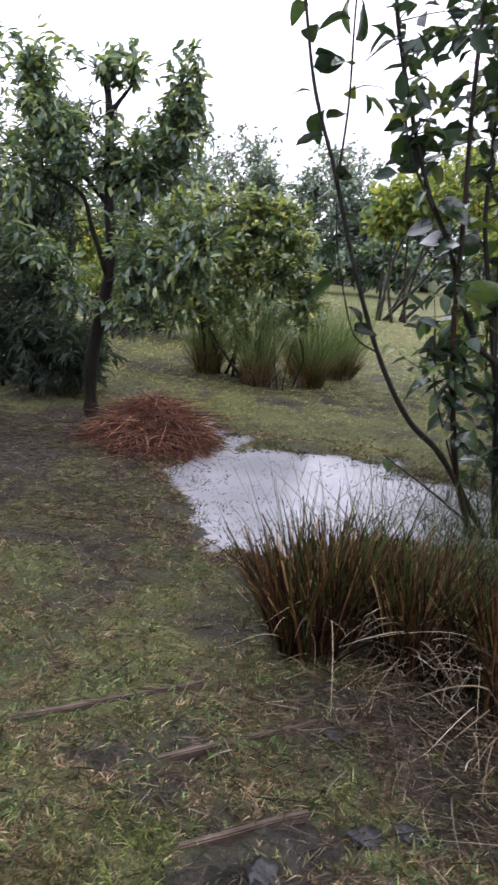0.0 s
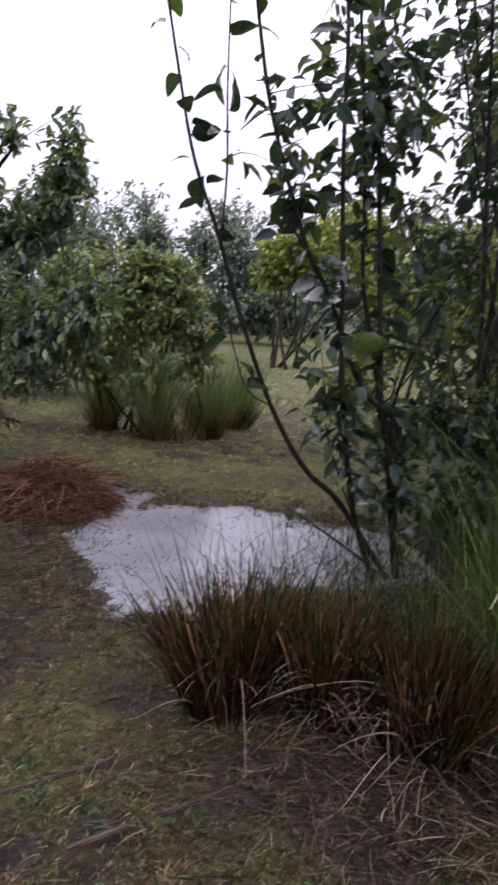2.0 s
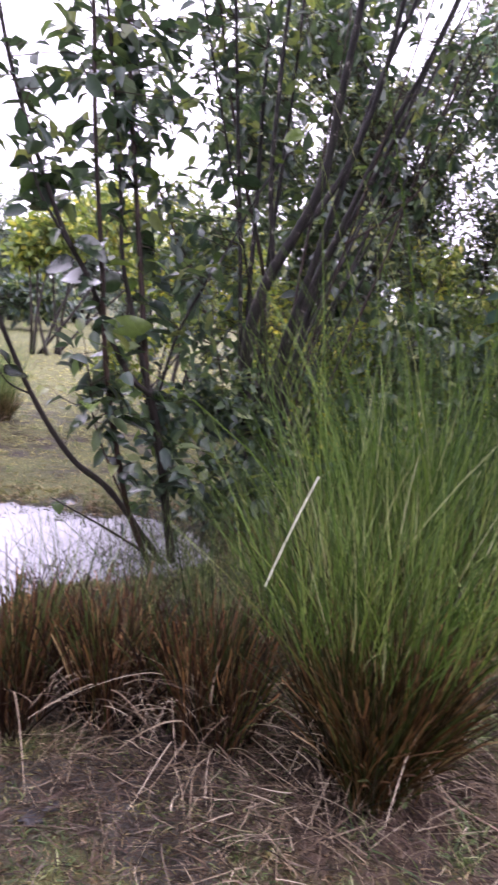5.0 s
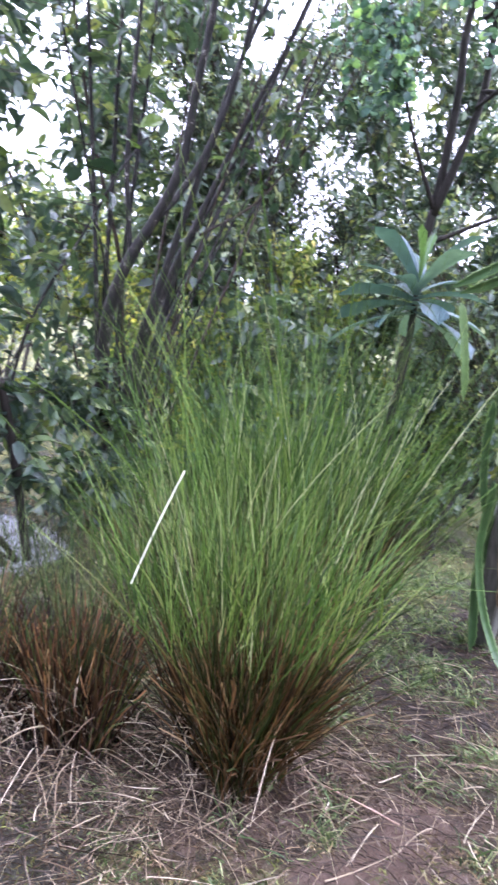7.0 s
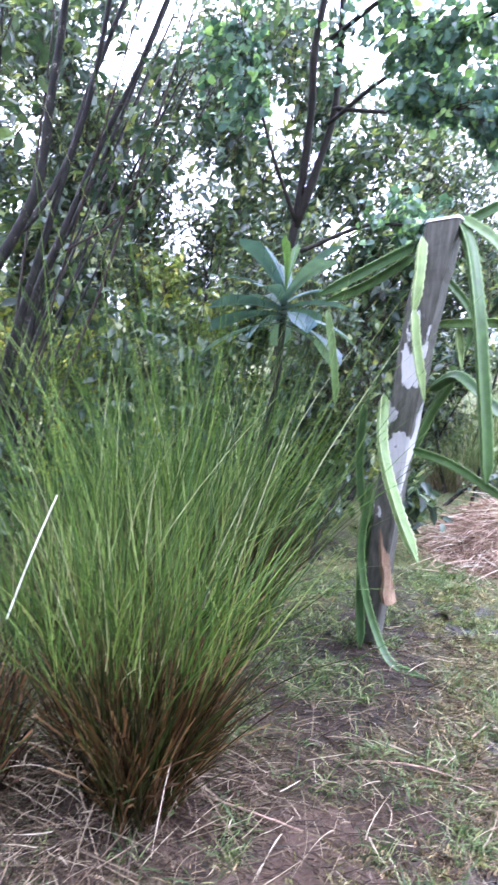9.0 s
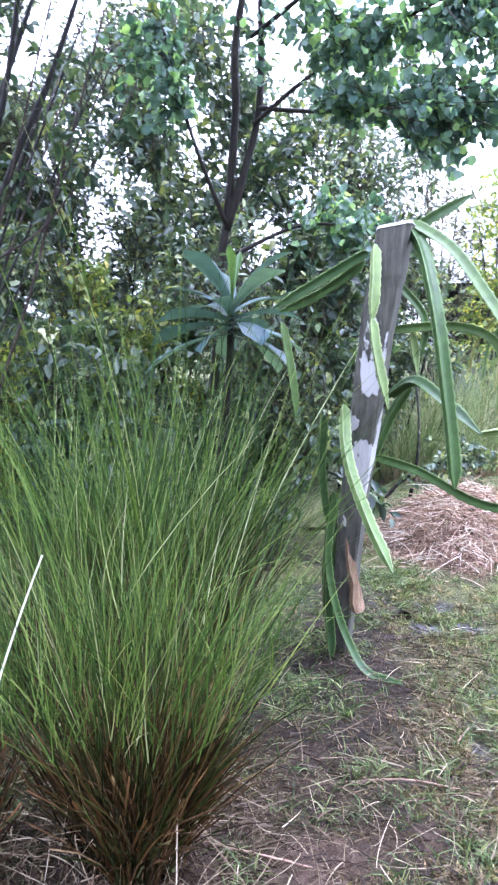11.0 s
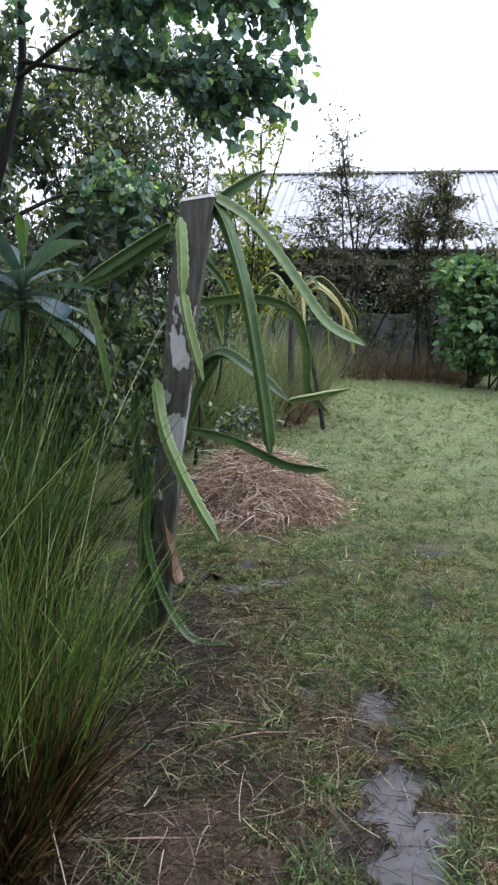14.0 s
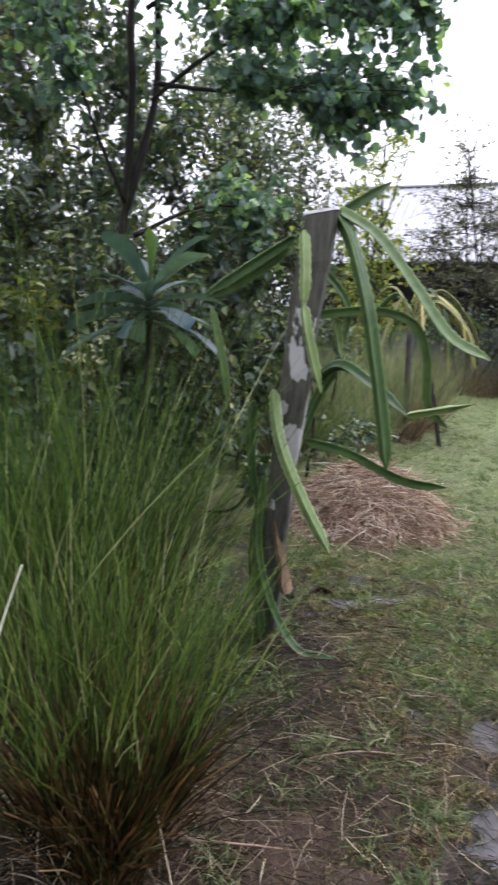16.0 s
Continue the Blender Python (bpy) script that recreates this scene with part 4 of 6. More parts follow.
# ---- tall grass clumps ----
def grass_clump(name, x, y, radius, cut, green, stems, tall, dead, lean, material, label, seed, group="tall grass clumps", rust=STEM_RUST, level=0.0, stubs=0, fan=0.42, few=0.0, stub_fan=0.5, regrown=0):
    """cut: height of the stiff lower stems; green: length of the long blades; dead: dry leaves hanging out at the base."""
    rng = np.random.default_rng(seed)
    z0 = float(ground_z(x, y))
    clump = thing(name, label, "grass", (x, y, z0), group)

    def crownring(n, spread, power=0.5):
        a, q = rng.uniform(0, 2 * np.pi, n), rng.random(n) ** power
        base = np.stack([radius * q * np.cos(a), radius * q * np.sin(a), np.full(n, -0.02)], 1)
        way = np.stack([spread * q * np.cos(a) + 0.09 * rng.standard_normal(n) + lean[0], spread * q * np.sin(a) + 0.09 * rng.standard_normal(n) + lean[1], np.ones(n)], 1)
        return base, way

    # the stems stand in bundles, each with its own lean and height
    k = 16
    ba, bq, bh = rng.uniform(0, 2 * np.pi, k), rng.random(k) ** 0.5, 1 - 0.3 * rng.random(k) ** 1.5

    def bundled(n, spread, jitter):
        m = rng.integers(0, k, n)
        c, d = np.cos(ba[m]), np.sin(ba[m])
        base = np.stack([radius * bq[m] * c + 0.022 * rng.standard_normal(n), radius * bq[m] * d + 0.022 * rng.standard_normal(n), np.full(n, -0.02)], 1)
        way = np.stack([spread * bq[m] * c + jitter * rng.standard_normal(n) + lean[0], spread * bq[m] * d + jitter * rng.standard_normal(n) + lean[1], np.ones(n)], 1)
        return base, way, bh[m]

    b, w, h = bundled(stems, 0.5 - 0.26 * level, 0.1)
    part("stiff_stem_mass", [strips(rng, b, w, h * cut * (1.08 - (0.75 - 0.25 * level) * rng.random(stems) ** (1.6 + 2.4 * level)), rng.uniform(0.003, 0.007, stems), rng.uniform(0.0, 0.25, stems), 4, 0.75, 0.08)], rust, clump, "brown stiff lower stems", "stuff")
    b, w = crownring(tall, fan)
    w += rng.normal(0, 0.15, w.shape) * (1, 1, 0)
    part("long_blade_mass", [strips(rng, b, w, green * (0.45 + 0.65 * rng.random(tall) ** 0.9) * np.where(rng.random(tall) < few, rng.uniform(1.1, 1.5, tall), 1.0), rng.uniform(0.0028, 0.0075, tall), 0.03 + 0.42 * rng.random(tall) ** 3, 8, 0.1, 0.13)], material, clump, "long green arching blades", "stuff")
    if regrown:
        z = rng.uniform(0.85, 1.2, regrown) * cut
        a, q = rng.uniform(0, 2 * np.pi, regrown), rng.random(regrown) ** 0.5
        r = (radius + 0.5 * z) * q
        b = np.stack([r * np.cos(a) + lean[0] * z, r * np.sin(a) + lean[1] * z, z], 1)
        w = np.stack([0.3 * q * np.cos(a) + 0.2 * rng.standard_normal(regrown), 0.3 * q * np.sin(a) + 0.2 * rng.standard_normal(regrown), np.ones(regrown)], 1)
        part("regrown_blade_mass", [strips(rng, b, w, rng.uniform(0.1, 0.45, regrown), rng.uniform(0.0022, 0.005, regrown), 0.35 * rng.random(regrown) ** 2.5, 6, 0.1, 0.12)], STRAY, clump, "fresh green blades above the cut stems", "stuff")
    if stubs:
        b, w, h = bundled(stubs, stub_fan * (1.2 - 0.5 * level), 0.11)
        part("cut_stub_mass", [strips(rng, b, w, h * cut * (1.05 - 0.6 * rng.random(stubs) ** 2), rng.uniform(0.004, 0.0085, stubs), rng.uniform(0, 0.2, stubs), 5, 0.85, 0.09)], STUB, clump, "thick orange-brown cut stubs", "stuff")
    if dead:
        b, w = crownring(dead, 0.7, 0.15)
        w += rng.normal(0, 0.8, w.shape) * (1, 1, 0)
        w[:, 2] = rng.uniform(0.1, 1.6, dead)
        b[:, :2] *= rng.uniform(1.0, 1.9, (dead, 1))
        b[:, 2] = rng.uniform(0.0, cut * 0.5, dead)
        part("dead_leaf_fringe", [strips(rng, b, w, rng.uniform(0.06, 0.22, dead), rng.uniform(0.0025, 0.0055, dead), rng.uniform(0.3, 1.3, dead), 12, 0.2, 0.55, 0.015)], DEAD_LEAF, clump, "dry pale leaves drooping round the base", "stuff")
    return clump


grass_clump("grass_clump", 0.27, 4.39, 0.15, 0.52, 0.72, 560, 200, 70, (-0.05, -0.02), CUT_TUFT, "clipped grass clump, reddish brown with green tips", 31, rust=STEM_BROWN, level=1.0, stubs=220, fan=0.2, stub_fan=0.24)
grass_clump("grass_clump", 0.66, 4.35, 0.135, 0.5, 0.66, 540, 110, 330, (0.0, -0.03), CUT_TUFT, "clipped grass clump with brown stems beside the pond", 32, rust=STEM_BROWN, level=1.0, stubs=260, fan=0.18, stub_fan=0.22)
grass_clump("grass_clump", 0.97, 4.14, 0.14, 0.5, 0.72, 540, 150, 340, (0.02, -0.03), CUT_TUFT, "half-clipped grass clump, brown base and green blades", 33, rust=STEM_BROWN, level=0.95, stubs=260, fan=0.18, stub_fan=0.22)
grass_clump("grass_clump", 0.55, 4.72, 0.08, 0.42, 0.75, 160, 40, 10, (0.0, 0.0), CUT_TUFT, "clipped grass clump at the pond rim", 37, rust=STEM_BROWN, level=0.6)
grass_clump("grass_clump", 1.08, 4.5, 0.1, 0.4, 0.95, 200, 80, 20, (0.0, 0.0), CUT_TUFT, "half-green grass clump behind the clipped ones", 38, rust=STEM_BROWN)
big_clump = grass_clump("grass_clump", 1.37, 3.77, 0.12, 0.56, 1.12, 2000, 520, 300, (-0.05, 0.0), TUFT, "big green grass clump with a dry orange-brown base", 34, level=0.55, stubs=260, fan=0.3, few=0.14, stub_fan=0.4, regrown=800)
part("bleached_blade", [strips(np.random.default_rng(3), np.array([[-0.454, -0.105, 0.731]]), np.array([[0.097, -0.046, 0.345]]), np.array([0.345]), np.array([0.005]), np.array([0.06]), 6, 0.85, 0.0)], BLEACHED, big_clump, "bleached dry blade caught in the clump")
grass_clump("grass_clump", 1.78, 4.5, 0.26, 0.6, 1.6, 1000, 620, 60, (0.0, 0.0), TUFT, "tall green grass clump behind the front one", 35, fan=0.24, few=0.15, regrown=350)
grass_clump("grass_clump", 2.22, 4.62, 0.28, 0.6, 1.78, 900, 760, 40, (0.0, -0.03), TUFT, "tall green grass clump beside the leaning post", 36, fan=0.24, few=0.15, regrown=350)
for k, (x, y, h) in enumerate([(-1.11, 9.4, 1.05), (-0.52, 9.1, 1.15), (0.02, 9.35, 1.05), (0.3, 9.95, 1.1)]):
    grass_clump("grass_clump", x, y, 0.1, 0.36, h, 260, 560, 60, (0.06 * math.sin(5 * k), 0), REAR_TUFT, "knee-high green grass clump with rusty base", 40 + k, "clumps behind the pond", fan=0.2)
grass_clump("grass_clump", -0.1, 9.9, 0.2, 0.3, 0.9, 120, 500, 20, (0, 0), REAR_TUFT, "green grass clump among the rear clumps", 44, "clumps behind the pond")


def reeds():
    """Thin single blades that stand at the pond's near rim."""
    rng = np.random.default_rng(50)
    rush = thing("pond_rushes", "thin green rushes standing at the pond rim", "grass")
    n = 190
    x, y = rng.normal(0.95, 0.35, n), rng.normal(5.15, 0.3, n)
    way = np.stack([0.16 * rng.standard_normal(n), 0.16 * rng.standard_normal(n), np.ones(n)], 1)
    part("rush_blade_mass", [strips(rng, np.stack([x, y, ground_z(x, y) - 0.02], 1), way, rng.uniform(0.15, 0.8, n), rng.uniform(0.003, 0.005, n), rng.uniform(0, 0.15, n), 4)], WEED, rush, kind="stuff")
    n = 1100
    x, y = rng.normal(1.15, 0.35, n), rng.normal(5.75, 0.35, n)
    way = np.stack([0.7 * rng.standard_normal(n), 0.7 * rng.standard_normal(n), np.ones(n)], 1)
    part("low_stalk_mass", [strips(rng, np.stack([x, y, ground_z(x, y) - 0.02], 1), way, rng.uniform(0.15, 0.6, n), rng.uniform(0.002, 0.004, n), rng.uniform(0, 0.4, n), 4)], RIM, rush, kind="stuff")


reeds()

def seedling(x, y, seed):
    rng = np.random.default_rng(seed)
    plant = thing("seedling", "small heart-leaved weed seedling at the clump base", "weed", (x, y, float(ground_z(x, y))))
    part("stalk", [tube(np.array([(0, 0, -0.02), (0.01, 0, 0.04), (0.015, -0.01, 0.09)]), 0.0018, 0.001, 5, 8)], WEED, plant)
    for k in range(6):
        way = np.array([[math.cos(2.4 * k), math.sin(2.4 * k), 0.25]])
        part("leaf", [leaves(rng, np.array([[0.01, -0.003, 0.03 + 0.011 * k]]), way, np.array([0.04]), np.array([0.036]), w1=1.0, w2=0.85)], WEED, plant)


seedling(1.344, 3.655, 4)
seedling(1.385, 3.64, 5)
# loose stalks on the soil
for x, y, ang, ln in ((1.55, 3.65, -61, 0.33), (1.54, 3.67, -60, 0.3), (2.55, 2.55, 20, 0.2), (2.1, 3.55, -55, 0.5), (2.6, 3.35, 5, 0.18)):
    ca, sa = math.cos(radians(ang)), math.sin(radians(ang))
    lone("straw_stalk", [tube(np.array([(x, y, float(ground_z(x, y)) + 0.012), (x + ln * ca * 0.5, y + ln * sa * 0.5, float(ground_z(x + ln * ca * 0.5, y + ln * sa * 0.5)) + 0.02), (x + ln * ca, y + ln * sa, float(ground_z(x + ln * ca, y + ln * sa)) + 0.01)]), 0.0042, 0.0028, 6, 8)], TAN_STRAW, "long pale dry grass stalk lying on bare soil", "stalk", "loose stalks")


# ---- the shrub with large glossy leaves, beside the pond ----
def shrub_leaf_mesh(length, width, curl, seed):
    """A broad pointed leaf, curled down along its length, with a wavy margin."""
    rng = np.random.default_rng(seed)
    rows = []
    for s in np.linspace(0, 1, 9):
        w = width * 0.5 * (math.sin(math.pi * s**0.72) ** 0.75 if 0 < s < 1 else 0.0)
        x, z = length * s * (1 - 0.25 * curl * s), -curl * length * s**2
        lift = 0.28 * w + 0.05 * width * math.sin(9 * s + seed)
        rows += [(x, -w, z + lift + 0.01 * length * rng.standard_normal()), (x, -0.5 * w, z + 0.4 * lift), (x, 0, z), (x, 0.5 * w, z + 0.4 * lift), (x, w, z + 0.28 * w + 0.01 * length * rng.standard_normal())]
    f = []
    for i in range(8):
        for j in range(4):
            a = 5 * i + j
            f += [(a, a + 1, a + 6), (a, a + 6, a + 5)]
    me = mesh_of("leaf", [(np.array(rows), np.array(f))])
    me.materials.append(BIG_LEAF)
    return me


def leafy_shrub():
    rng = np.random.default_rng(61)
    shrub = thing("leafy_shrub", "dark many-stemmed shrub with large glossy leaves beside the pond", "shrub", (1.12, 5.74, -0.04))
    o = np.array([1.12, 5.74, -0.04])
    stems = []

    def stem(points, r0, r1, bark, leafy_from=0.3):
        stems.append((points, r0, r1, bark, leafy_from))

    # the low outer stem that arches over the water, its fork and a thin shoot beside it
    stem([(1.15, 5.74, 0.0), (0.84, 5.7, 0.43), (0.63, 5.67, 0.62), (0.43, 5.65, 0.94), (0.24, 5.62, 1.39), (0.1, 5.6, 1.79), (-0.03, 5.57, 2.12), (-0.12, 5.55, 2.5), (-0.2, 5.5, 2.89)], 0.023, 0.007, BARK_DARK, 0.62)
    stem([(0.43, 5.66, 0.94), (0.3, 5.64, 1.02), (0.22, 5.63, 1.22), (0.16, 5.62, 1.44), (0.13, 5.6, 1.63)], 0.006, 0.004, BARK_DARK)
    stem([(0.12, 5.58, 1.71), (0.13, 5.56, 2.07), (0.11, 5.56, 2.44), (0.1, 5.56, 2.9)], 0.008, 0.005, BARK_DARK)
    # a reddish upright stem
    stem([(1.07, 5.7, 0.0), (0.94, 5.71, 0.32), (0.86, 5.71, 0.67), (0.79, 5.72, 1.1), (0.75, 5.73, 1.62), (0.7, 5.74, 2.17), (0.67, 5.74, 2.74), (0.62, 5.75, 3.2)], 0.023, 0.011, BARK_RED, 0.35)
    # the main stem, forked in three at chest height
    stem([(1.22, 5.8, -0.03), (1.14, 5.79, 0.46), (1.08, 5.79, 0.78), (1.03, 5.78, 0.97)], 0.034, 0.026, BARK_DARK, 0.9)
    stem([(1.03, 5.78, 0.95), (0.93, 5.76, 1.03), (0.81, 5.75, 1.24), (0.7, 5.73, 1.5), (0.57, 5.72, 1.72), (0.45, 5.7, 2.01), (0.32, 5.68, 2.39), (0.24, 5.67, 2.75), (0.18, 5.65, 3.1)], 0.021, 0.01, BARK_DARK)
    stem([(1.03, 5.78, 0.95), (0.95, 5.8, 1.28), (0.87, 5.83, 1.63), (0.84, 5.85, 2.06), (0.78, 5.88, 2.61), (0.7, 5.9, 3.2)], 0.018, 0.009, BARK_DARK)
    stem([(1.02, 5.79, 1.0), (0.98, 5.84, 1.46), (0.94, 5.9, 1.93), (0.89, 5.95, 2.5), (0.84, 6.0, 3.3)], 0.022, 0.013, BARK_RED)
    stem([(0.68, 5.72, 1.53), (0.52, 5.68, 1.77), (0.44, 5.65, 1.9), (0.39, 5.62, 2.08), (0.35, 5.6, 2.3)], 0.01, 0.005, BARK_DARK)
    stem([(1.08, 5.79, 0.9), (1.17, 5.82, 1.24), (1.32, 5.83, 1.55), (1.42, 5.85, 1.71), (1.64, 5.87, 2.12), (1.88, 5.88, 2.43)], 0.011, 0.006, BARK_STEM, 0.55)
    stem([(1.12, 5.72, 0.02), (0.85, 5.75, 0.2), (0.55, 5.85, 0.36)], 0.012, 0.004, BARK_DARK)
    stem([(1.06, 5.74, 0.1), (0.88, 5.7, 0.45), (0.74, 5.68, 0.8), (0.7, 5.66, 1.05)], 0.009, 0.004, BARK_RED)
    kinds = [shrub_leaf_mesh(*k) for k in ((0.2, 0.11, 0.3, 1), (0.165, 0.095, 0.15, 2), (0.13, 0.075, 0.45, 3), (0.18, 0.1, 0.55, 4), (0.15, 0.085, 0.08, 5))]
    count = 0
    for points, r0, r1, bark, leafy_from in stems:
        p = np.array(points) - o
        limb = part("stem", [tube(p, 0.8 * r0, 0.85 * r1, 8, 8 * len(points), 0.05, rng)], bark, shrub)
        path = curve(p, 60)
        length = np.linalg.norm(np.diff(path, axis=0), axis=1).sum()
        for s in np.arange(leafy_from, 1.0, 0.105 / length):
            if count >= 285:
                break
            i = int(s * 59)
            here, tang = path[i], unit(path[min(i + 1, 59)] - path[max(i - 1, 0)])
            if here[2] < 0.35:
                continue
            a = rng.uniform(0, 2 * math.pi)
            out = unit(np.array([math.cos(a), math.sin(a), rng.uniform(-0.2, 0.5)]) + 0.3 * tang)
            root = here + out * rng.uniform(0.004, 0.035)
            way = Vector(unit(out + np.array([0, 0, rng.uniform(-0.9, 0.1)]))).to_track_quat("X", "Z").to_matrix().to_4x4()
            leaf = part("leaf", kinds[rng.integers(0, 5)], BIG_LEAF, limb)
            leaf.matrix_basis = Matrix.Translation(Vector(root)) @ way @ Matrix.Rotation(rng.normal(0, 0.7), 4, "X") @ Matrix.Scale(rng.uniform(0.65, 1.2), 4)
            count += 1
    limbs = [np.array(s[0]) - o for s in stems]
    blobs = [(x - o[0], y - o[1], z - o[2], a, b, c, n) for x, y, z, a, b, c, n in ((0.75, 5.8, 2.4, 0.5, 0.4, 0.6, 30), (1.1, 5.95, 1.4, 0.35, 0.4, 0.6, 34), (0.75, 5.75, 1.0, 0.25, 0.3, 0.35, 20), (0.45, 5.7, 2.3, 0.3, 0.3, 0.5, 18), (1.1, 6.0, 2.4, 0.4, 0.4, 0.7, 36), (1.15, 5.85, 0.65, 0.35, 0.35, 0.4, 40))]
    tw, lv = foliage(rng, blobs, limbs, 0.12, 0.55, 5)
    part("twig_mass", tw, TWIG, shrub, kind="stuff")
    part("small_leaf_mass", lv, SHRUB_LEAF, shrub, kind="stuff")


leafy_shrub()


# ---- the tree of many leaning stems behind it ----
def many_stemmed_tree():
    rng = np.random.default_rng(62)
    o = np.array([1.9, 6.5, -0.03])
    tree = thing("many_stemmed_tree", "coppiced tree with many grey-speckled stems leaning outward", "tree", tuple(o))
    limbs = []

    def stem(points, r0, r1, bark=BARK_STEM):
        limbs.append(np.array(points) - o)
        part("stem", [tube(limbs[-1], 0.9 * r0, 0.9 * r1, 9, 9 * len(points), 0.05, rng)], bark, tree)

    # the thick bent stem and its fork
    stem([(1.84, 6.4, 0.0), (1.82, 6.38, 0.5), (1.76, 6.33, 1.06), (1.78, 6.28, 1.42), (1.86, 6.24, 1.67), (1.98, 6.19, 1.92), (2.09, 6.14, 2.22), (2.13, 6.1, 2.66), (2.16, 6.05, 3.02), (2.2, 6.0, 3.6), (2.25, 5.95, 4.3)], 0.052, 0.018)
    stem([(1.97, 6.2, 1.89), (2.15, 6.24, 2.09), (2.32, 6.25, 2.4), (2.44, 6.27, 2.79), (2.57, 6.28, 3.12), (2.8, 6.3, 3.7), (3.0, 6.2, 4.4)], 0.026, 0.012)
    # long stems that lean out in a fan
    stem([(1.94, 6.42, 0.0), (1.94, 6.4, 0.58), (1.97, 6.36, 1.0), (2.08, 6.31, 1.48), (2.19, 6.27, 1.91), (2.31, 6.23, 2.37), (2.42, 6.19, 2.77), (2.5, 6.14, 3.31), (2.6, 6.05, 4.2)], 0.036, 0.014)
    stem([(2.0, 6.48, 0.0), (2.02, 6.45, 0.6), (2.05, 6.41, 1.11), (2.19, 6.37, 1.6), (2.36, 6.32, 2.04), (2.56, 6.28, 2.55), (2.77, 6.24, 3.02), (2.99, 6.2, 3.62), (3.2, 6.1, 4.3)], 0.034, 0.013)
    stem([(2.08, 6.56, 0.0), (2.11, 6.55, 0.63), (2.2, 6.54, 1.18), (2.33, 6.53, 1.72), (2.54, 6.52, 2.15), (2.77, 6.52, 2.66), (3.0, 6.51, 3.24), (3.3, 6.5, 4.0)], 0.028, 0.01)
    stem([(2.14, 6.52, 0.0), (2.2, 6.5, 0.36), (2.36, 6.47, 0.77), (2.51, 6.43, 1.25), (2.69, 6.4, 1.76), (2.86, 6.37, 2.37), (3.02, 6.33, 2.89), (3.2, 6.3, 3.5)], 0.015, 0.008, BARK_RED)
    stem([(2.33, 6.3, 1.86), (2.65, 6.25, 2.08), (2.84, 6.2, 2.31), (3.07, 6.15, 2.62), (3.35, 6.1, 3.15)], 0.009, 0.005, BARK_RED)
    stem([(2.28, 6.72, 0.0), (2.36, 6.7, 0.76), (2.46, 6.7, 1.26), (2.63, 6.7, 1.75), (2.8, 6.7, 2.3)], 0.014, 0.007)
    # upright stems behind the bend
    stem([(1.86, 6.5, 0.0), (1.82, 6.5, 0.48), (1.79, 6.52, 1.04), (1.74, 6.55, 1.76), (1.68, 6.58, 2.44), (1.57, 6.6, 3.6)], 0.024, 0.011)
    stem([(1.93, 6.6, 0.0), (1.9, 6.6, 0.61), (1.85, 6.62, 1.41), (1.86, 6.65, 2.13), (1.86, 6.68, 2.82), (1.87, 6.7, 3.8)], 0.026, 0.011)
    stem([(1.86, 6.26, 1.7), (1.82, 6.3, 2.16), (1.82, 6.3, 2.64), (1.84, 6.3, 3.2), (1.88, 6.3, 3.9)], 0.02, 0.011)
    stem([(1.98, 6.66, 0.0), (1.97, 6.65, 0.76), (1.97, 6.64, 1.68), (2.0, 6.62, 2.26), (2.03, 6.61, 2.81), (2.07, 6.6, 3.9)], 0.022, 0.01)
    stem([(2.1, 6.6, 0.0), (2.08, 6.6, 0.57), (2.0, 6.64, 1.16), (1.95, 6.68, 1.68), (1.8, 6.72, 2.2), (1.65, 6.76, 2.8), (1.5, 6.8, 3.6)], 0.022, 0.01, BARK_RED)
    for k in range(9):
        f = np.array([rng.uniform(1.78, 2.25), rng.uniform(6.45, 6.85), 0.0])
        d = np.array([rng.uniform(-0.25, 0.35), rng.uniform(-0.1, 0.2), 1.0])
        stem([tuple(f), tuple(f + d * (0.4, 0.4, 1)), tuple(f + d * 2.0), tuple(f + d * (1.3, 1.3, 1) * 3.4)], rng.uniform(0.009, 0.018), 0.006, BARK_RED if k % 2 else BARK_STEM)
    blobs = [(1.6, 6.8, 2.9, 0.55, 0.5, 0.7, 48), (2.2, 6.7, 3.0, 0.6, 0.5, 0.7, 34), (2.8, 6.2, 2.7, 0.5, 0.5, 0.7, 28), (2.6, 6.9, 1.7, 0.5, 0.4, 0.5, 18), (1.5, 6.8, 1.8, 0.35, 0.4, 0.7, 60), (2.0, 6.9, 0.8, 0.5, 0.3, 0.5, 26), (1.2, 6.9, 3.1, 0.6, 0.5, 0.5, 36)]
    # limbs added to carry the unseen shading crown
    for x, y in ((1.7, 4.9), (2.5, 4.6), (1.2, 5.8), (3.2, 5.3), (1.5, 4.1), (2.3, 3.9), (0.7, 4.4)):
        stem([(2.2, 6.0, 3.5), (0.5 * (2.2 + x), 0.5 * (6.0 + y), 4.1), (x, y, 4.4)], 0.016, 0.008)
    blobs = [(x - o[0], y - o[1], z - o[2], a, b, c, n) for x, y, z, a, b, c, n in blobs]
    tw, lv = foliage(rng, blobs, limbs, 0.11, 0.52, 6)
    # unseen crown added overhead, above the long grass, to keep light off it
    high = [(1.9, 5.9, 4.6, 1.2, 1.0, 0.5, 150), (2.9, 5.6, 4.6, 1.0, 0.9, 0.5, 150), (1.6, 5.0, 4.4, 1.0, 0.8, 0.4, 150), (2.5, 4.6, 4.3, 0.9, 0.8, 0.4, 150), (1.4, 4.2, 4.2, 0.9, 0.7, 0.35, 150), (2.3, 3.9, 4.1, 0.8, 0.6, 0.35, 120), (0.9, 4.8, 4.4, 0.6, 0.6, 0.3, 110), (0.6, 4.1, 4.3, 0.7, 0.6, 0.3, 110)]
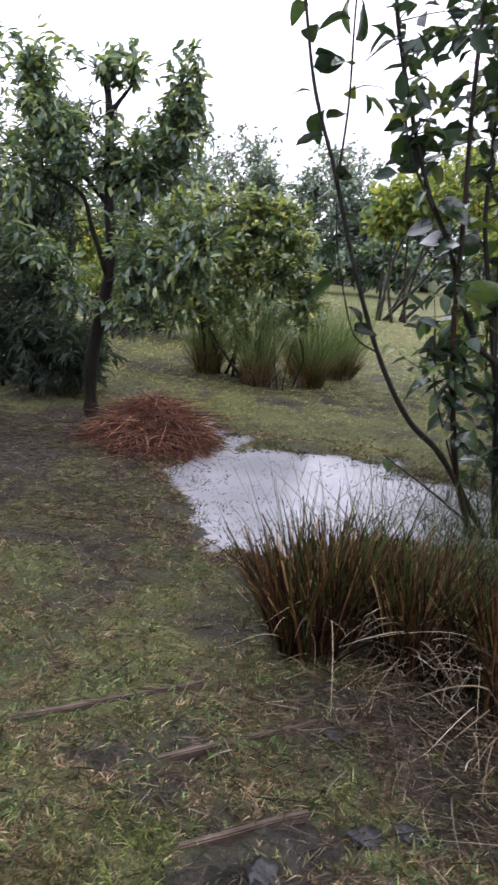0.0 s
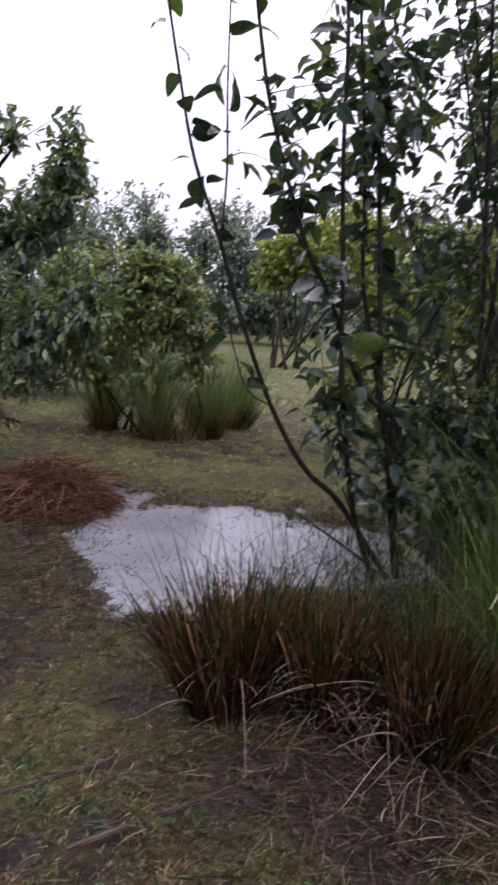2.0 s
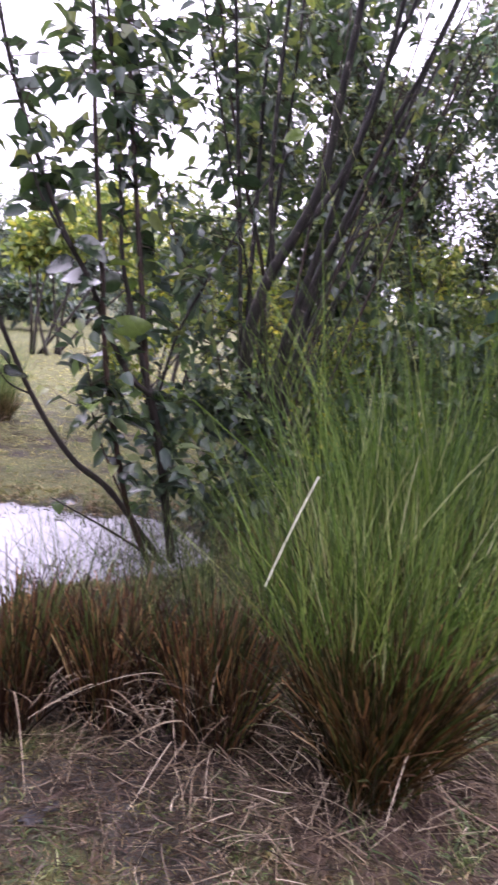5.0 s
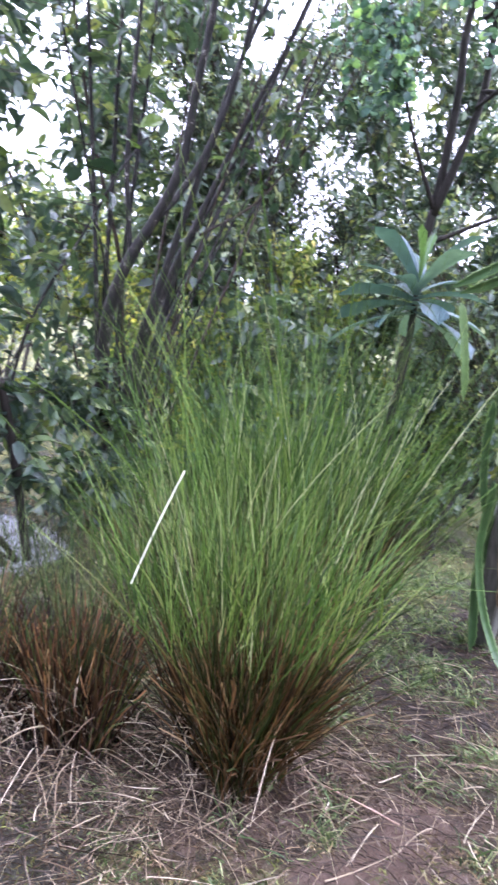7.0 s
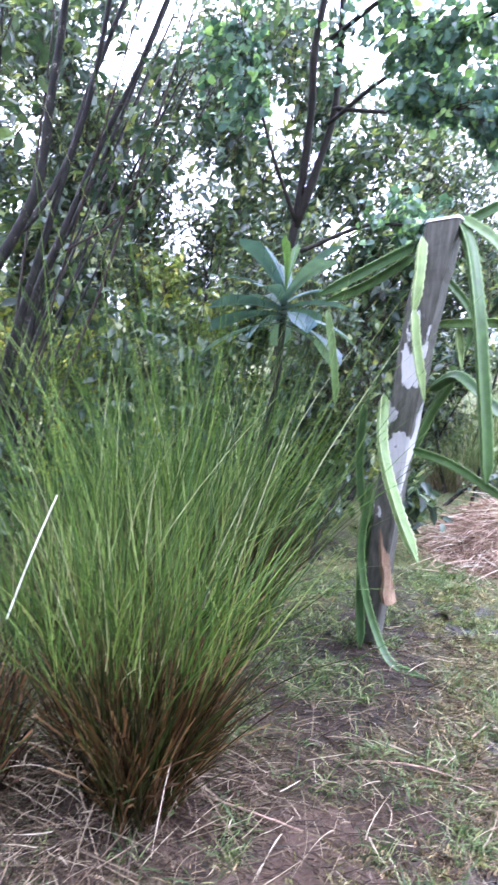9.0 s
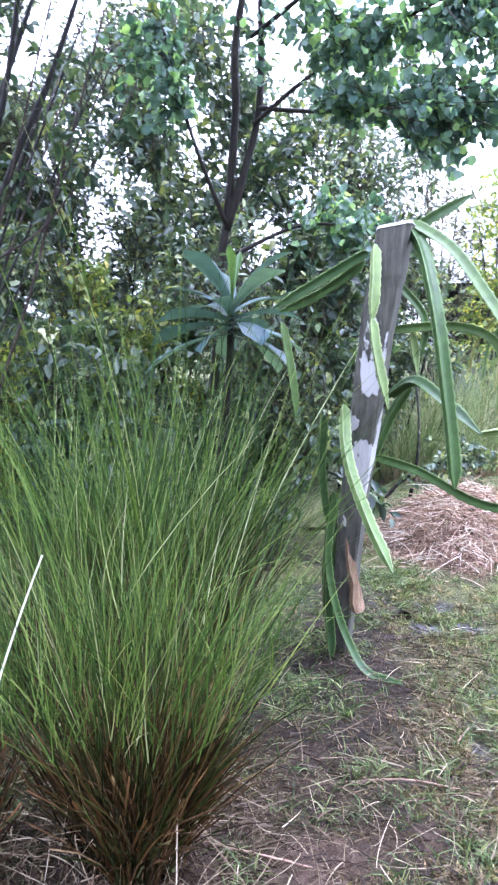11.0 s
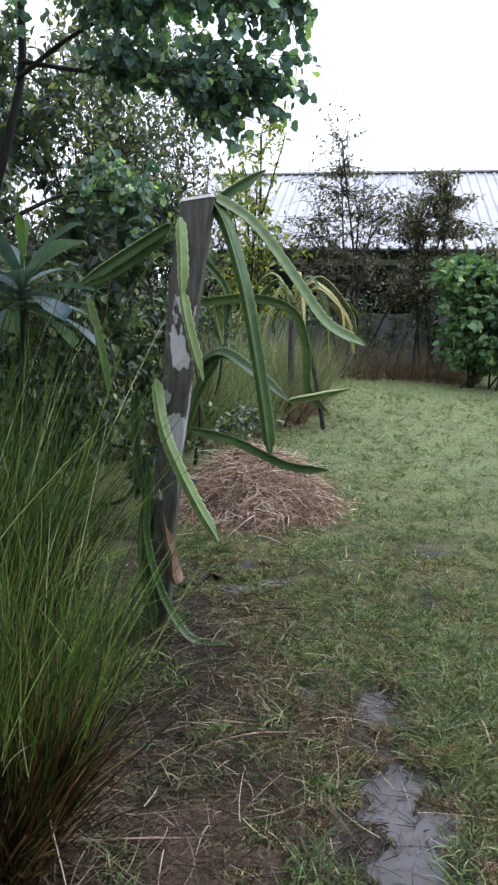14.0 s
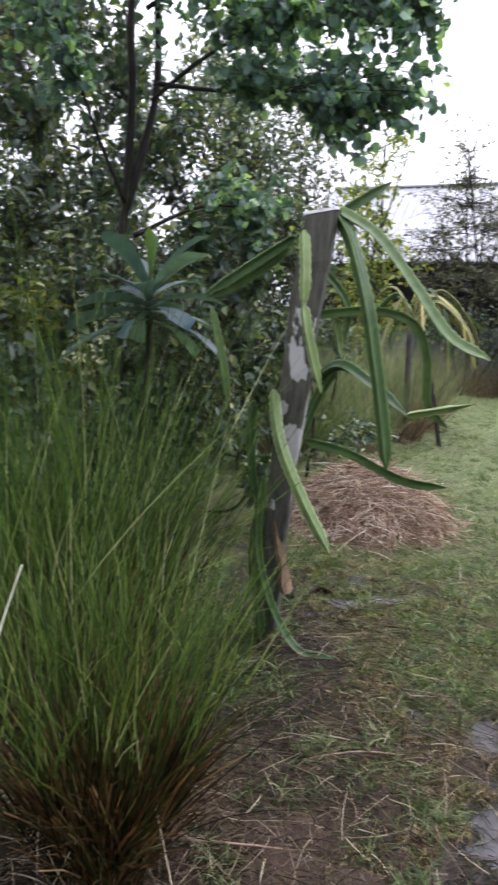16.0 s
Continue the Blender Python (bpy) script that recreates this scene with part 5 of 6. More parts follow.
    tw2, lv2 = foliage(rng, [(x - o[0], y - o[1], z - o[2], a, b, c, n) for x, y, z, a, b, c, n in high], limbs, 0.17, 0.55, 9, reach=0.9)
    tw, lv = tw + tw2, lv + lv2
    part("twig_mass", tw, TWIG, tree, kind="stuff")
    part("crown", lv, SHRUB_LEAF, tree, kind="stuff")


many_stemmed_tree()


# ---- oak by the straw mound ----
def oak():
    rng = np.random.default_rng(63)
    o = np.array([-1.56, 7.1, 0.0])
    tree = thing("oak_tree", "young oak with dark trunk and drooping leaves", "tree", (-1.56, 7.1, float(ground_z(-1.56, 7.1)) - 0.03))
    trunk = np.array([(-1.56, 7.1, 0.0), (-1.57, 7.09, 0.44), (-1.49, 7.09, 0.89), (-1.45, 7.08, 1.23), (-1.47, 7.08, 1.5), (-1.49, 7.07, 1.8), (-1.49, 7.06, 2.12), (-1.52, 7.06, 2.33), (-1.57, 7.05, 2.42)]) - o
    limbs = [
        [(-1.45, 7.07, 1.25), (-1.3, 7.04, 1.52), (-1.2, 7.01, 1.78), (-1.07, 6.98, 2.08), (-0.9, 6.95, 2.49)],
        [(-1.47, 7.07, 1.09), (-1.57, 7.0, 1.41), (-1.62, 6.94, 1.61), (-1.76, 6.87, 1.7), (-1.9, 6.8, 1.74)],
        [(-1.49, 7.07, 0.91), (-1.65, 6.95, 0.94), (-1.81, 6.82, 1.05), (-1.99, 6.7, 1.09)],
        [(-1.49, 7.05, 2.15), (-1.42, 7.08, 2.26), (-1.34, 7.1, 2.37)],
        [(-1.47, 7.05, 1.67), (-1.28, 7.0, 1.77), (-1.14, 6.95, 1.8)],
        [(-1.48, 7.07, 1.03), (-1.22, 6.96, 1.14), (-0.92, 6.86, 1.25), (-0.71, 6.75, 1.31)],
        [(-1.47, 7.07, 1.56), (-1.72, 6.96, 1.84), (-1.87, 6.86, 2.06), (-1.91, 6.75, 2.4)],
    ]
    part("trunk", [tube(trunk, 0.05, 0.02, 12, 40, 0.09, rng)], BARK_DARK, tree)
    for p in limbs:
        part("limb", [tube(np.array(p) - o, 0.02, 0.007, 7, 18, 0.06, rng)], BARK_DARK, tree)
    blobs = [(-1.45, 6.97, 2.47, 0.26, 0.23, 0.13, 30), (-1.96, 6.90, 2.40, 0.19, 0.20, 0.30, 41), (-1.85, 6.90, 2.04, 0.28, 0.33, 0.26, 66), (-1.60, 6.95, 1.85, 0.21, 0.26, 0.20, 32), (-1.39, 7.00, 1.98, 0.20, 0.23, 0.14, 29), (-0.95, 6.95, 2.36, 0.16, 0.16, 0.26, 24), (-0.94, 6.93, 2.05, 0.22, 0.26, 0.22, 53), (-1.13, 7.00, 1.76, 0.25, 0.29, 0.20, 41), (-1.22, 6.85, 1.37, 0.19, 0.26, 0.17, 32), (-0.96, 6.80, 1.16, 0.33, 0.38, 0.25, 102), (-1.22, 6.85, 0.88, 0.21, 0.26, 0.16, 39), (-1.82, 6.80, 1.22, 0.28, 0.30, 0.17, 29), (-0.72, 6.80, 1.46, 0.25, 0.27, 0.24, 34), (-1.62, 6.85, 0.95, 0.19, 0.20, 0.12, 14), (-2.05, 6.70, 1.60, 0.25, 0.33, 0.36, 49)]
    blobs = [(x - o[0], y - o[1], z, a, b, c, n) for x, y, z, a, b, c, n in blobs]
    tw, lv = foliage(rng, blobs, [trunk] + [np.array(p) - o for p in limbs], 0.08, 0.36, 13, droop=0.3, lie=0.6, reach=0.5, shape=(0.8, 1.0))
    part("twig_mass", tw, TWIG, tree, kind="stuff")
    part("crown", lv, OAK_LEAF, tree, kind="stuff")


oak()


def bush(name, label, category, x, y, blobs, size, leaf, per=8, seed=0, stems=6, aspect=0.5, simple=False, bark=BARK_DARK, group="", droop=0.35, lie=0.55, stem_r=0.02, reach=0.55, shape=(0.85, 0.75)):
    """A shrub or small tree: stems rising from one foot into blobs given relative to it."""
    rng = np.random.default_rng(seed)
    b = thing(name, label, category, (x, y, float(ground_z(x, y)) - 0.04), group)
    limbs = []
    for k in range(stems):
        bx, by, bz, rx, ry, rz, n = blobs[k % len(blobs)]
        foot = rng.normal(0, 0.06 + 0.02 * stems, 3) * (1, 1, 0)
        top = np.array([bx, by, bz]) + rng.uniform(-0.5, 0.5, 3) * (rx, ry, rz)
        mid = foot * 0.6 + top * 0.4 + rng.normal(0, 0.08, 3)
        limbs.append(np.array([foot, mid, top]))
        part("stem", [tube(limbs[-1], stem_r, stem_r * 0.35, 6, 12, 0.05, rng)], bark, b)
    tw, lv = foliage(rng, blobs, limbs, size, aspect, per, simple, droop, lie, max(0.003, stem_r * 0.2), shape, reach)
    part("twig_mass", tw, TWIG, b, kind="stuff")
    part("crown", lv, leaf, b, kind="stuff")
    return b


# ---- behind the pond: young trees on stakes, thickets ----
bush("young_tree", "young tree with drooping green and yellowing leaves", "tree", -0.75, 9.55, [(-0.1, -0.1, 1.75, 0.5, 0.4, 0.25, 60), (-0.4, -0.3, 1.1, 0.5, 0.4, 0.4, 90), (0.2, -0.3, 1.35, 0.5, 0.4, 0.4, 110), (0.6, -0.1, 0.95, 0.35, 0.4, 0.35, 80), (0.3, 0.0, 1.6, 0.4, 0.4, 0.2, 50), (-0.2, -0.4, 0.75, 0.5, 0.3, 0.25, 60), (-0.65, -0.35, 1.62, 0.42, 0.35, 0.34, 90), (0.25, -0.2, 1.74, 0.38, 0.3, 0.2, 60), (-0.95, -0.4, 1.2, 0.35, 0.3, 0.32, 70)], 0.076, COMPOUND_LEAF, 19, 71, 9, 0.5, droop=0.15, lie=0.75, shape=(0.9, 0.95))
bush("young_tree", "young leafy tree with golden shoot tips", "tree", -0.9, 11.0, [(0.1, 0.0, 1.2, 0.5, 0.4, 0.4, 60), (-0.6, 0.2, 1.4, 0.5, 0.4, 0.35, 50), (0.3, 0, 0.8, 0.4, 0.4, 0.3, 40)], 0.1, COMPOUND_LEAF, 9, 72, 5, 0.4, droop=0.6)
stake = thing("plant_stake", "thin dark stake standing among grass clumps", "stake", (-0.81, 9.3, -0.02))
part("stick", [tube(np.array([(0, 0, -0.05), (0.03, 0, 0.5), (0.1, 0, 1.05)]), 0.018, 0.016, 7, 10, 0.05, np.random.default_rng(1))], STAKE, stake)
bush("bamboo_thicket", "dark dense thicket of narrow leaves", "bamboo", -2.45, 8.0, [(0, 0, 0.6, 0.7, 0.6, 0.55, 230), (-0.2, 0.2, 1.4, 0.6, 0.6, 0.5, 140), (0.4, -0.3, 0.42, 0.45, 0.5, 0.38, 170), (0.1, 0.3, 2.2, 0.5, 0.5, 0.5, 60)], 0.11, BAMBOO_LEAF, 18, 73, 10, 0.13, droop=0.5)
bush("bamboo_thicket", "dark thicket of narrow drooping leaves by the straw mound", "bamboo", -3.0, 7.0, [(0, 0, 0.7, 0.6, 0.6, 0.6, 120), (0, 0, 1.6, 0.6, 0.6, 0.6, 120)], 0.11, BAMBOO_LEAF, 18, 74, 9, 0.13, droop=0.5)
bush("shrub", "grey-green reedy shrub behind the oak", "shrub", -2.6, 11.5, [(0, 0, 0.9, 1.1, 0.7, 0.8, 130), (0.9, 0.3, 0.7, 0.9, 0.6, 0.6, 100), (-0.9, 0, 1.6, 0.9, 0.6, 0.7, 90)], 0.2, FINE_LEAF, 11, 75, 10, 0.14, droop=0.2)
bush("tree", "leafy tree reaching above the oak", "tree", -4.8, 11.5, [(0, 0, 2.2, 1.0, 0.9, 0.9, 90), (0.3, -0.4, 3.3, 0.6, 0.6, 0.7, 40), (-0.6, 0, 1.6, 1, 0.9, 0.9, 90)], 0.14, OAK_LEAF, 11, 76, 7, 0.45, stem_r=0.05, reach=0.8)
bush("tree", "yellow-green small tree beyond the lawn", "tree", 1.5, 17.5, [(0, 0, 2.6, 0.9, 0.8, 0.7, 100), (1.2, 0, 2.9, 1.0, 0.8, 0.8, 110), (-0.6, 0, 2.2, 0.7, 0.6, 0.5, 60), (2.4, 0.2, 2.3, 1.0, 0.8, 1.0, 110)], 0.2, YELLOW_LEAF, 9, 77, 9, 0.5, stem_r=0.04, reach=0.8)
bush("shrub", "yellow-green shrub behind the pond lawn", "shrub", 2.6, 12.0, [(0, 0, 1.95, 0.8, 0.6, 0.6, 80), (0.9, 0, 2.1, 0.8, 0.6, 0.8, 90), (1.9, 0, 1.6, 0.8, 0.6, 0.9, 90)], 0.12, YELLOW_LEAF, 9, 78, 8, 0.5)
bush("shrub", "dark low shrub at the far end of the lawn", "shrub", -1.2, 24, [(0, 0, 0.9, 1.6, 1.0, 0.8, 130), (2.6, 0.6, 1.0, 1.5, 1, 0.9, 130), (-2.6, 0, 1.1, 1.4, 1, 0.9, 110)], 0.26, SHRUB_LEAF, 9, 79, 9, 0.5, stem_r=0.04, reach=0.9)

bush("shrub", "light yellow-green shrub behind the oak trunk", "shrub", -2.65, 9.6, [(0, 0, 1.3, 0.36, 0.3, 0.3, 60), (0.3, -0.1, 0.85, 0.35, 0.3, 0.35, 50), (0.75, -0.2, 0.7, 0.35, 0.3, 0.3, 40)], 0.08, YELLOW_LEAF, 10, 170, 5, 0.4, droop=0.5)
bush("feathery_weed", "pale feathery weed between the rear grass clumps", "weed", -0.38, 8.92, [(0, 0, 0.86, 0.16, 0.14, 0.12, 22), (0.16, 0, 0.66, 0.12, 0.12, 0.1, 12)], 0.042, PALE_LEAF, 16, 171, 4, 0.26, stem_r=0.008, droop=0.4)

bush("shrub", "dark leafy undergrowth at the foot of the leaning stems", "shrub", 1.52, 6.1, [(0, 0, 0.35, 0.28, 0.25, 0.28, 40), (0.2, 0.2, 0.8, 0.28, 0.25, 0.35, 45), (-0.1, 0.15, 0.95, 0.22, 0.25, 0.3, 24), (0.3, 0, 0.4, 0.25, 0.25, 0.3, 36)], 0.1, SHRUB_LEAF, 8, 172, 6, 0.5, stem_r=0.01)

# ---- thicket behind the tall grass ----
THICKET = [
    (3.0, 8.2, 4.2, SHRUB_LEAF, 0.1, "dense green shrub in the thicket"), (3.9, 7.5, 4.4, FINE_LEAF, 0.07, "fine-leaved tall thicket shrub"), (4.7, 7.0, 4.2, SHRUB_LEAF, 0.095, "dark leafy thicket shrub"),
    (5.3, 6.3, 3.4, FINE_LEAF, 0.07, "fine-leaved dark thicket shrub"), (6.2, 6.2, 2.6, SHRUB_LEAF, 0.075, "rounded shrub at the thicket edge"), (4.2, 6.2, 2.4, FINE_LEAF, 0.065, "low dense shrub under the forked tree"),
    (3.1, 6.3, 1.5, SHRUB_LEAF, 0.1, "low shrub behind the tall grass"), (2.6, 8.0, 1.7, YELLOW_LEAF, 0.06, "low yellow-green shrub in the light"), (3.4, 5.35, 1.9, FINE_LEAF, 0.06, "low dark shrub behind the rosette plant"),
    (5.6, 8.6, 5.0, FINE_LEAF, 0.09, "tall rear thicket shrub"), (3.2, 10.2, 4.6, FINE_LEAF, 0.09, "tall rear shrub with gaps of sky"), (4.4, 9.4, 5.2, SHRUB_LEAF, 0.09, "tall leafy tree behind the thicket"), (6.6, 7.4, 4.4, FINE_LEAF, 0.085, "tall fine-leaved tree behind the post"),
    (5.5, 8.0, 4.5, FINE_LEAF, 0.09, "tall airy shrub behind the forked tree"), (3.45, 7.7, 3.4, FINE_LEAF, 0.07, "fine-leaved shrub filling the thicket"), (4.1, 7.9, 2.8, SHRUB_LEAF, 0.08, "leafy shrub filling the thicket"), (2.0, 9.8, 2.6, YELLOW_LEAF, 0.08, "leafy shrub behind the leaning stems"), (4.4, 5.5, 2.2, SHRUB_LEAF, 0.09, "dark shrub beside the forked tree"), (3.5, 7.0, 2.0, YELLOW_LEAF, 0.065, "light yellow-green shrub inside the thicket"), (2.8, 7.1, 1.5, YELLOW_LEAF, 0.06, "low light-green shrub behind the stems"), (4.7, 6.4, 1.7, YELLOW_LEAF, 0.06, "pale green shrub under the thicket"), (5.85, 6.0, 3.1, FINE_LEAF, 0.07, "fine-leaved shrub behind the leaning post"), (6.9, 6.25, 3.7, FINE_LEAF, 0.075, "dense dark shrub behind the post"), (6.75, 6.65, 4.5, FINE_LEAF, 0.07, "tall fine-leaved shrub beyond the post"),
]
for k, (x, y, h, leaf, size, label) in enumerate(THICKET):
    w = 0.45 * h**0.6
    n = int((135 if x < 4.5 and h > 3 else 105 if x > 4.5 and h > 3 else 190 if x > 5 else 150) * h**0.85)
    clumps, crng = [], np.random.default_rng(500 + k)
    for c in range(11):  # sprays of leaves, with gaps of sky between them
        up = 0.12 + 0.86 * c / 10
        spread = w * (1.0 - 0.35 * up)
        r = w * crng.uniform(0.3, 0.55)
        clumps.append((crng.normal(0, 0.6) * spread, crng.normal(0, 0.5) * spread, up * h, r, r, 0.75 * r, n // 11))
    bush("thicket_shrub", label, "shrub", x, y, clumps, size * (0.85 + 0.4 * crng.random()), leaf, 12, 80 + k, 6, 0.55, bark=BARK_STEM, group="thicket behind the tall grass")


# ---- the forked tree with hanging round leaves ----
def forked_tree():
    rng = np.random.default_rng(64)
    o = np.array([3.68, 5.75, -0.03])
    tree = thing("forked_tree", "dark forked tree with hanging sprays of round leaves", "tree", tuple(o))
    trunk = np.array([(3.68, 5.75, 0.0), (3.66, 5.74, 0.8), (3.67, 5.73, 1.37), (3.66, 5.7, 1.9), (3.68, 5.66, 2.22), (3.67, 5.59, 2.85), (3.63, 5.56, 3.27), (3.66, 5.46, 3.8)]) - o
    limbs = [
        [(3.68, 5.66, 2.16), (3.73, 5.55, 2.55), (3.77, 5.48, 2.89), (3.74, 5.45, 3.34), (3.69, 5.43, 3.8)],
        [(3.74, 5.5, 2.8), (3.82, 5.15, 3.02), (3.72, 4.57, 3.12), (3.7, 4.1, 3.2)],
        [(3.76, 5.48, 2.9), (3.8, 5.18, 2.84), (3.74, 4.73, 2.75), (3.74, 4.31, 2.7)],
        [(3.7, 5.5, 3.3), (3.75, 4.9, 3.5), (3.8, 4.3, 3.45), (3.9, 3.9, 3.2)],
        [(3.66, 5.65, 2.2), (3.4, 5.7, 2.7), (3.2, 5.75, 3.3)],
        [(3.68, 5.6, 2.0), (4.0, 5.3, 2.2), (4.3, 5.0, 2.2)],
    ]
    part("trunk", [tube(trunk, 0.037, 0.021, 10, 44, 0.05, rng)], BARK_DARK, tree)
    for k, p in enumerate(limbs):
        part("limb", [tube(np.array(p) - o, 0.028 if k == 0 else 0.016, 0.02 if k == 0 else 0.007, 8, 20, 0.05, rng)], BARK_DARK, tree)
    blobs = [(3.76, 4.5, 3.1, 0.4, 0.4, 0.3, 62), (3.74, 4.1, 2.72, 0.3, 0.28, 0.27, 44), (3.79, 3.96, 3.05, 0.3, 0.3, 0.28, 58), (3.83, 3.87, 2.66, 0.2, 0.2, 0.24, 30), (3.72, 4.75, 2.85, 0.3, 0.3, 0.2, 40), (3.81, 4.2, 2.5, 0.18, 0.18, 0.14, 20), (3.9, 3.8, 3.3, 0.4, 0.3, 0.3, 44), (3.7, 5.0, 3.3, 0.4, 0.4, 0.3, 46), (4.2, 5.1, 2.2, 0.4, 0.4, 0.35, 50), (3.2, 5.75, 3.1, 0.4, 0.4, 0.4, 60)]
    blobs = [(x - o[0], y - o[1], z - o[2], a, b, c, n) for x, y, z, a, b, c, n in blobs]
    tw, lv = foliage(rng, blobs, [np.array(p) - o for p in limbs], 0.054, 0.92, 14, droop=0.8, shape=(0.9, 0.85), lie=0.4, span=(0.2, 0.76))
    part("twig_mass", tw, TWIG, tree, kind="stuff")
    part("crown", lv, HEART_LEAF, tree, kind="stuff")


forked_tree()


# ---- plant with a rosette of long leaves ----
def rosette_plant():
    rng = np.random.default_rng(65)
    o = np.array([2.73, 4.72, 0.0])
    plant = thing("rosette_plant", "tall plant with a rosette of long blue-green leaves", "plant", tuple(o))
    part("stem", [tube(np.array([(0, 0, -0.05), (-0.03, 0.02, 0.7), (-0.04, -0.05, 1.3), (-0.05, -0.07, 1.67)]), 0.024, 0.016, 8, 24, 0.05, rng)], BARK_STEM, plant)
    rows = []
    for s in np.linspace(0, 1, 9):
        w = 0.068 * (0.22 + 0.78 * s**1.3) * math.sqrt(max(0.0, 1 - max(0.0, (s - 0.72) / 0.28) ** 2.6)) + 0.003
        z = -0.12 * s**2.2
        rows += [(0.36 * s, -w, z + 0.25 * w), (0.36 * s, 0, z - 0.003), (0.36 * s, w, z + 0.25 * w)]
    f = [t for i in range(8) for j in range(2) for t in ((3 * i + j, 3 * i + j + 1, 3 * i + j + 4), (3 * i + j, 3 * i + j + 4, 3 * i + j + 3))]
    me = mesh_of("leaf", [(np.array(rows), np.array(f))])
    me.materials.append(ROSETTE_LEAF)
    ribs = []
    for t in np.linspace(0, 0.97, 9):
        ribs += [(0.36 * t, -0.005 * (1.1 - t), -0.12 * t**2.2 - 0.001), (0.36 * t, 0, -0.12 * t**2.2 + 0.004), (0.36 * t, 0.005 * (1.1 - t), -0.12 * t**2.2 - 0.001)]
    fresh = mesh_of("leaf", [(np.array(rows) * (0.85, 0.4, 1), np.array(f))])
    fresh.materials.append(YOUNG_LEAF)
    rib = mesh_of("midrib", [(np.array(ribs), np.array(f))])
    rib.materials.append(MIDRIB)
    for k in range(22):
        q = k / 21
        young = k >= 20
        leaf = part("leaf", fresh if young else me, YOUNG_LEAF if young else ROSETTE_LEAF, plant, "lime-green young leaf" if young else "")
        part("midrib", rib, MIDRIB, leaf, "pale midrib")
        leaf.matrix_basis = Matrix.Translation((-0.05, -0.07, 1.67 - 0.16 * (1 - q))) @ Matrix.Rotation(k * 2.4, 4, "Z") @ Matrix.Rotation(-radians(-8 + 88 * q**1.6), 4, "Y") @ Matrix.Rotation(rng.normal(0, 0.25), 4, "X") @ Matrix.Scale(rng.uniform(0.9, 1.2) * (1 - 0.2 * q**3), 4)


rosette_plant()


# ---- leaning post with climbing three-winged cactus ----
def cactus_arm(points, width, material, tip=0.15, n=None):
    """A three-winged fleshy stem along a curve: thin wings with a notched horny margin."""
    p = np.asarray(points, float)
    ln = np.linalg.norm(np.diff(p, axis=0), axis=1).sum()
    n = n or max(12, int(ln / 0.007))
    path = curve(p, n)
    fr = frames(path)
    s = np.linspace(0, 1, n)
    taper = np.minimum(1, np.minimum((s * ln + 0.014) / 0.045, tip + (1 - s) * ln / 0.1))
    notch = 0.9 + 0.2 * ((s * ln / 0.034) % 1.0) ** 1.4
    angles, reach, crest = [], [], []
    for wing in range(3):
        a = 2 * np.pi * wing / 3 + 0.5
        angles += [a - 0.36, a - 0.1, a - 0.035, a + 0.035, a + 0.1, a + 0.36, a + np.pi / 3]
        reach += [0.34, 0.72, 1.0, 1.0, 0.72, 0.34, 0.24]
        crest += [0, 0, 1, 1, 0, 0, 0]
    angles, reach, crest = np.array(angles), np.array(reach), np.array(crest)
    r = 0.47 * width * taper[:, None] * reach[None] * np.where(crest[None] > 0, notch[:, None], 1.0)
    v = path[:, None] + r[:, :, None] * (np.cos(angles)[None, :, None] * fr[:, None, 0] + np.sin(angles)[None, :, None] * fr[:, None, 1])
    me = mesh_of("cactus_stem", [(v, lathe_faces(n, len(angles)))])
    me.attributes.new("rim", "FLOAT", "POINT").data.foreach_set("value", np.tile(crest, n).astype(np.float32))
    me.materials.append(material)
    return me


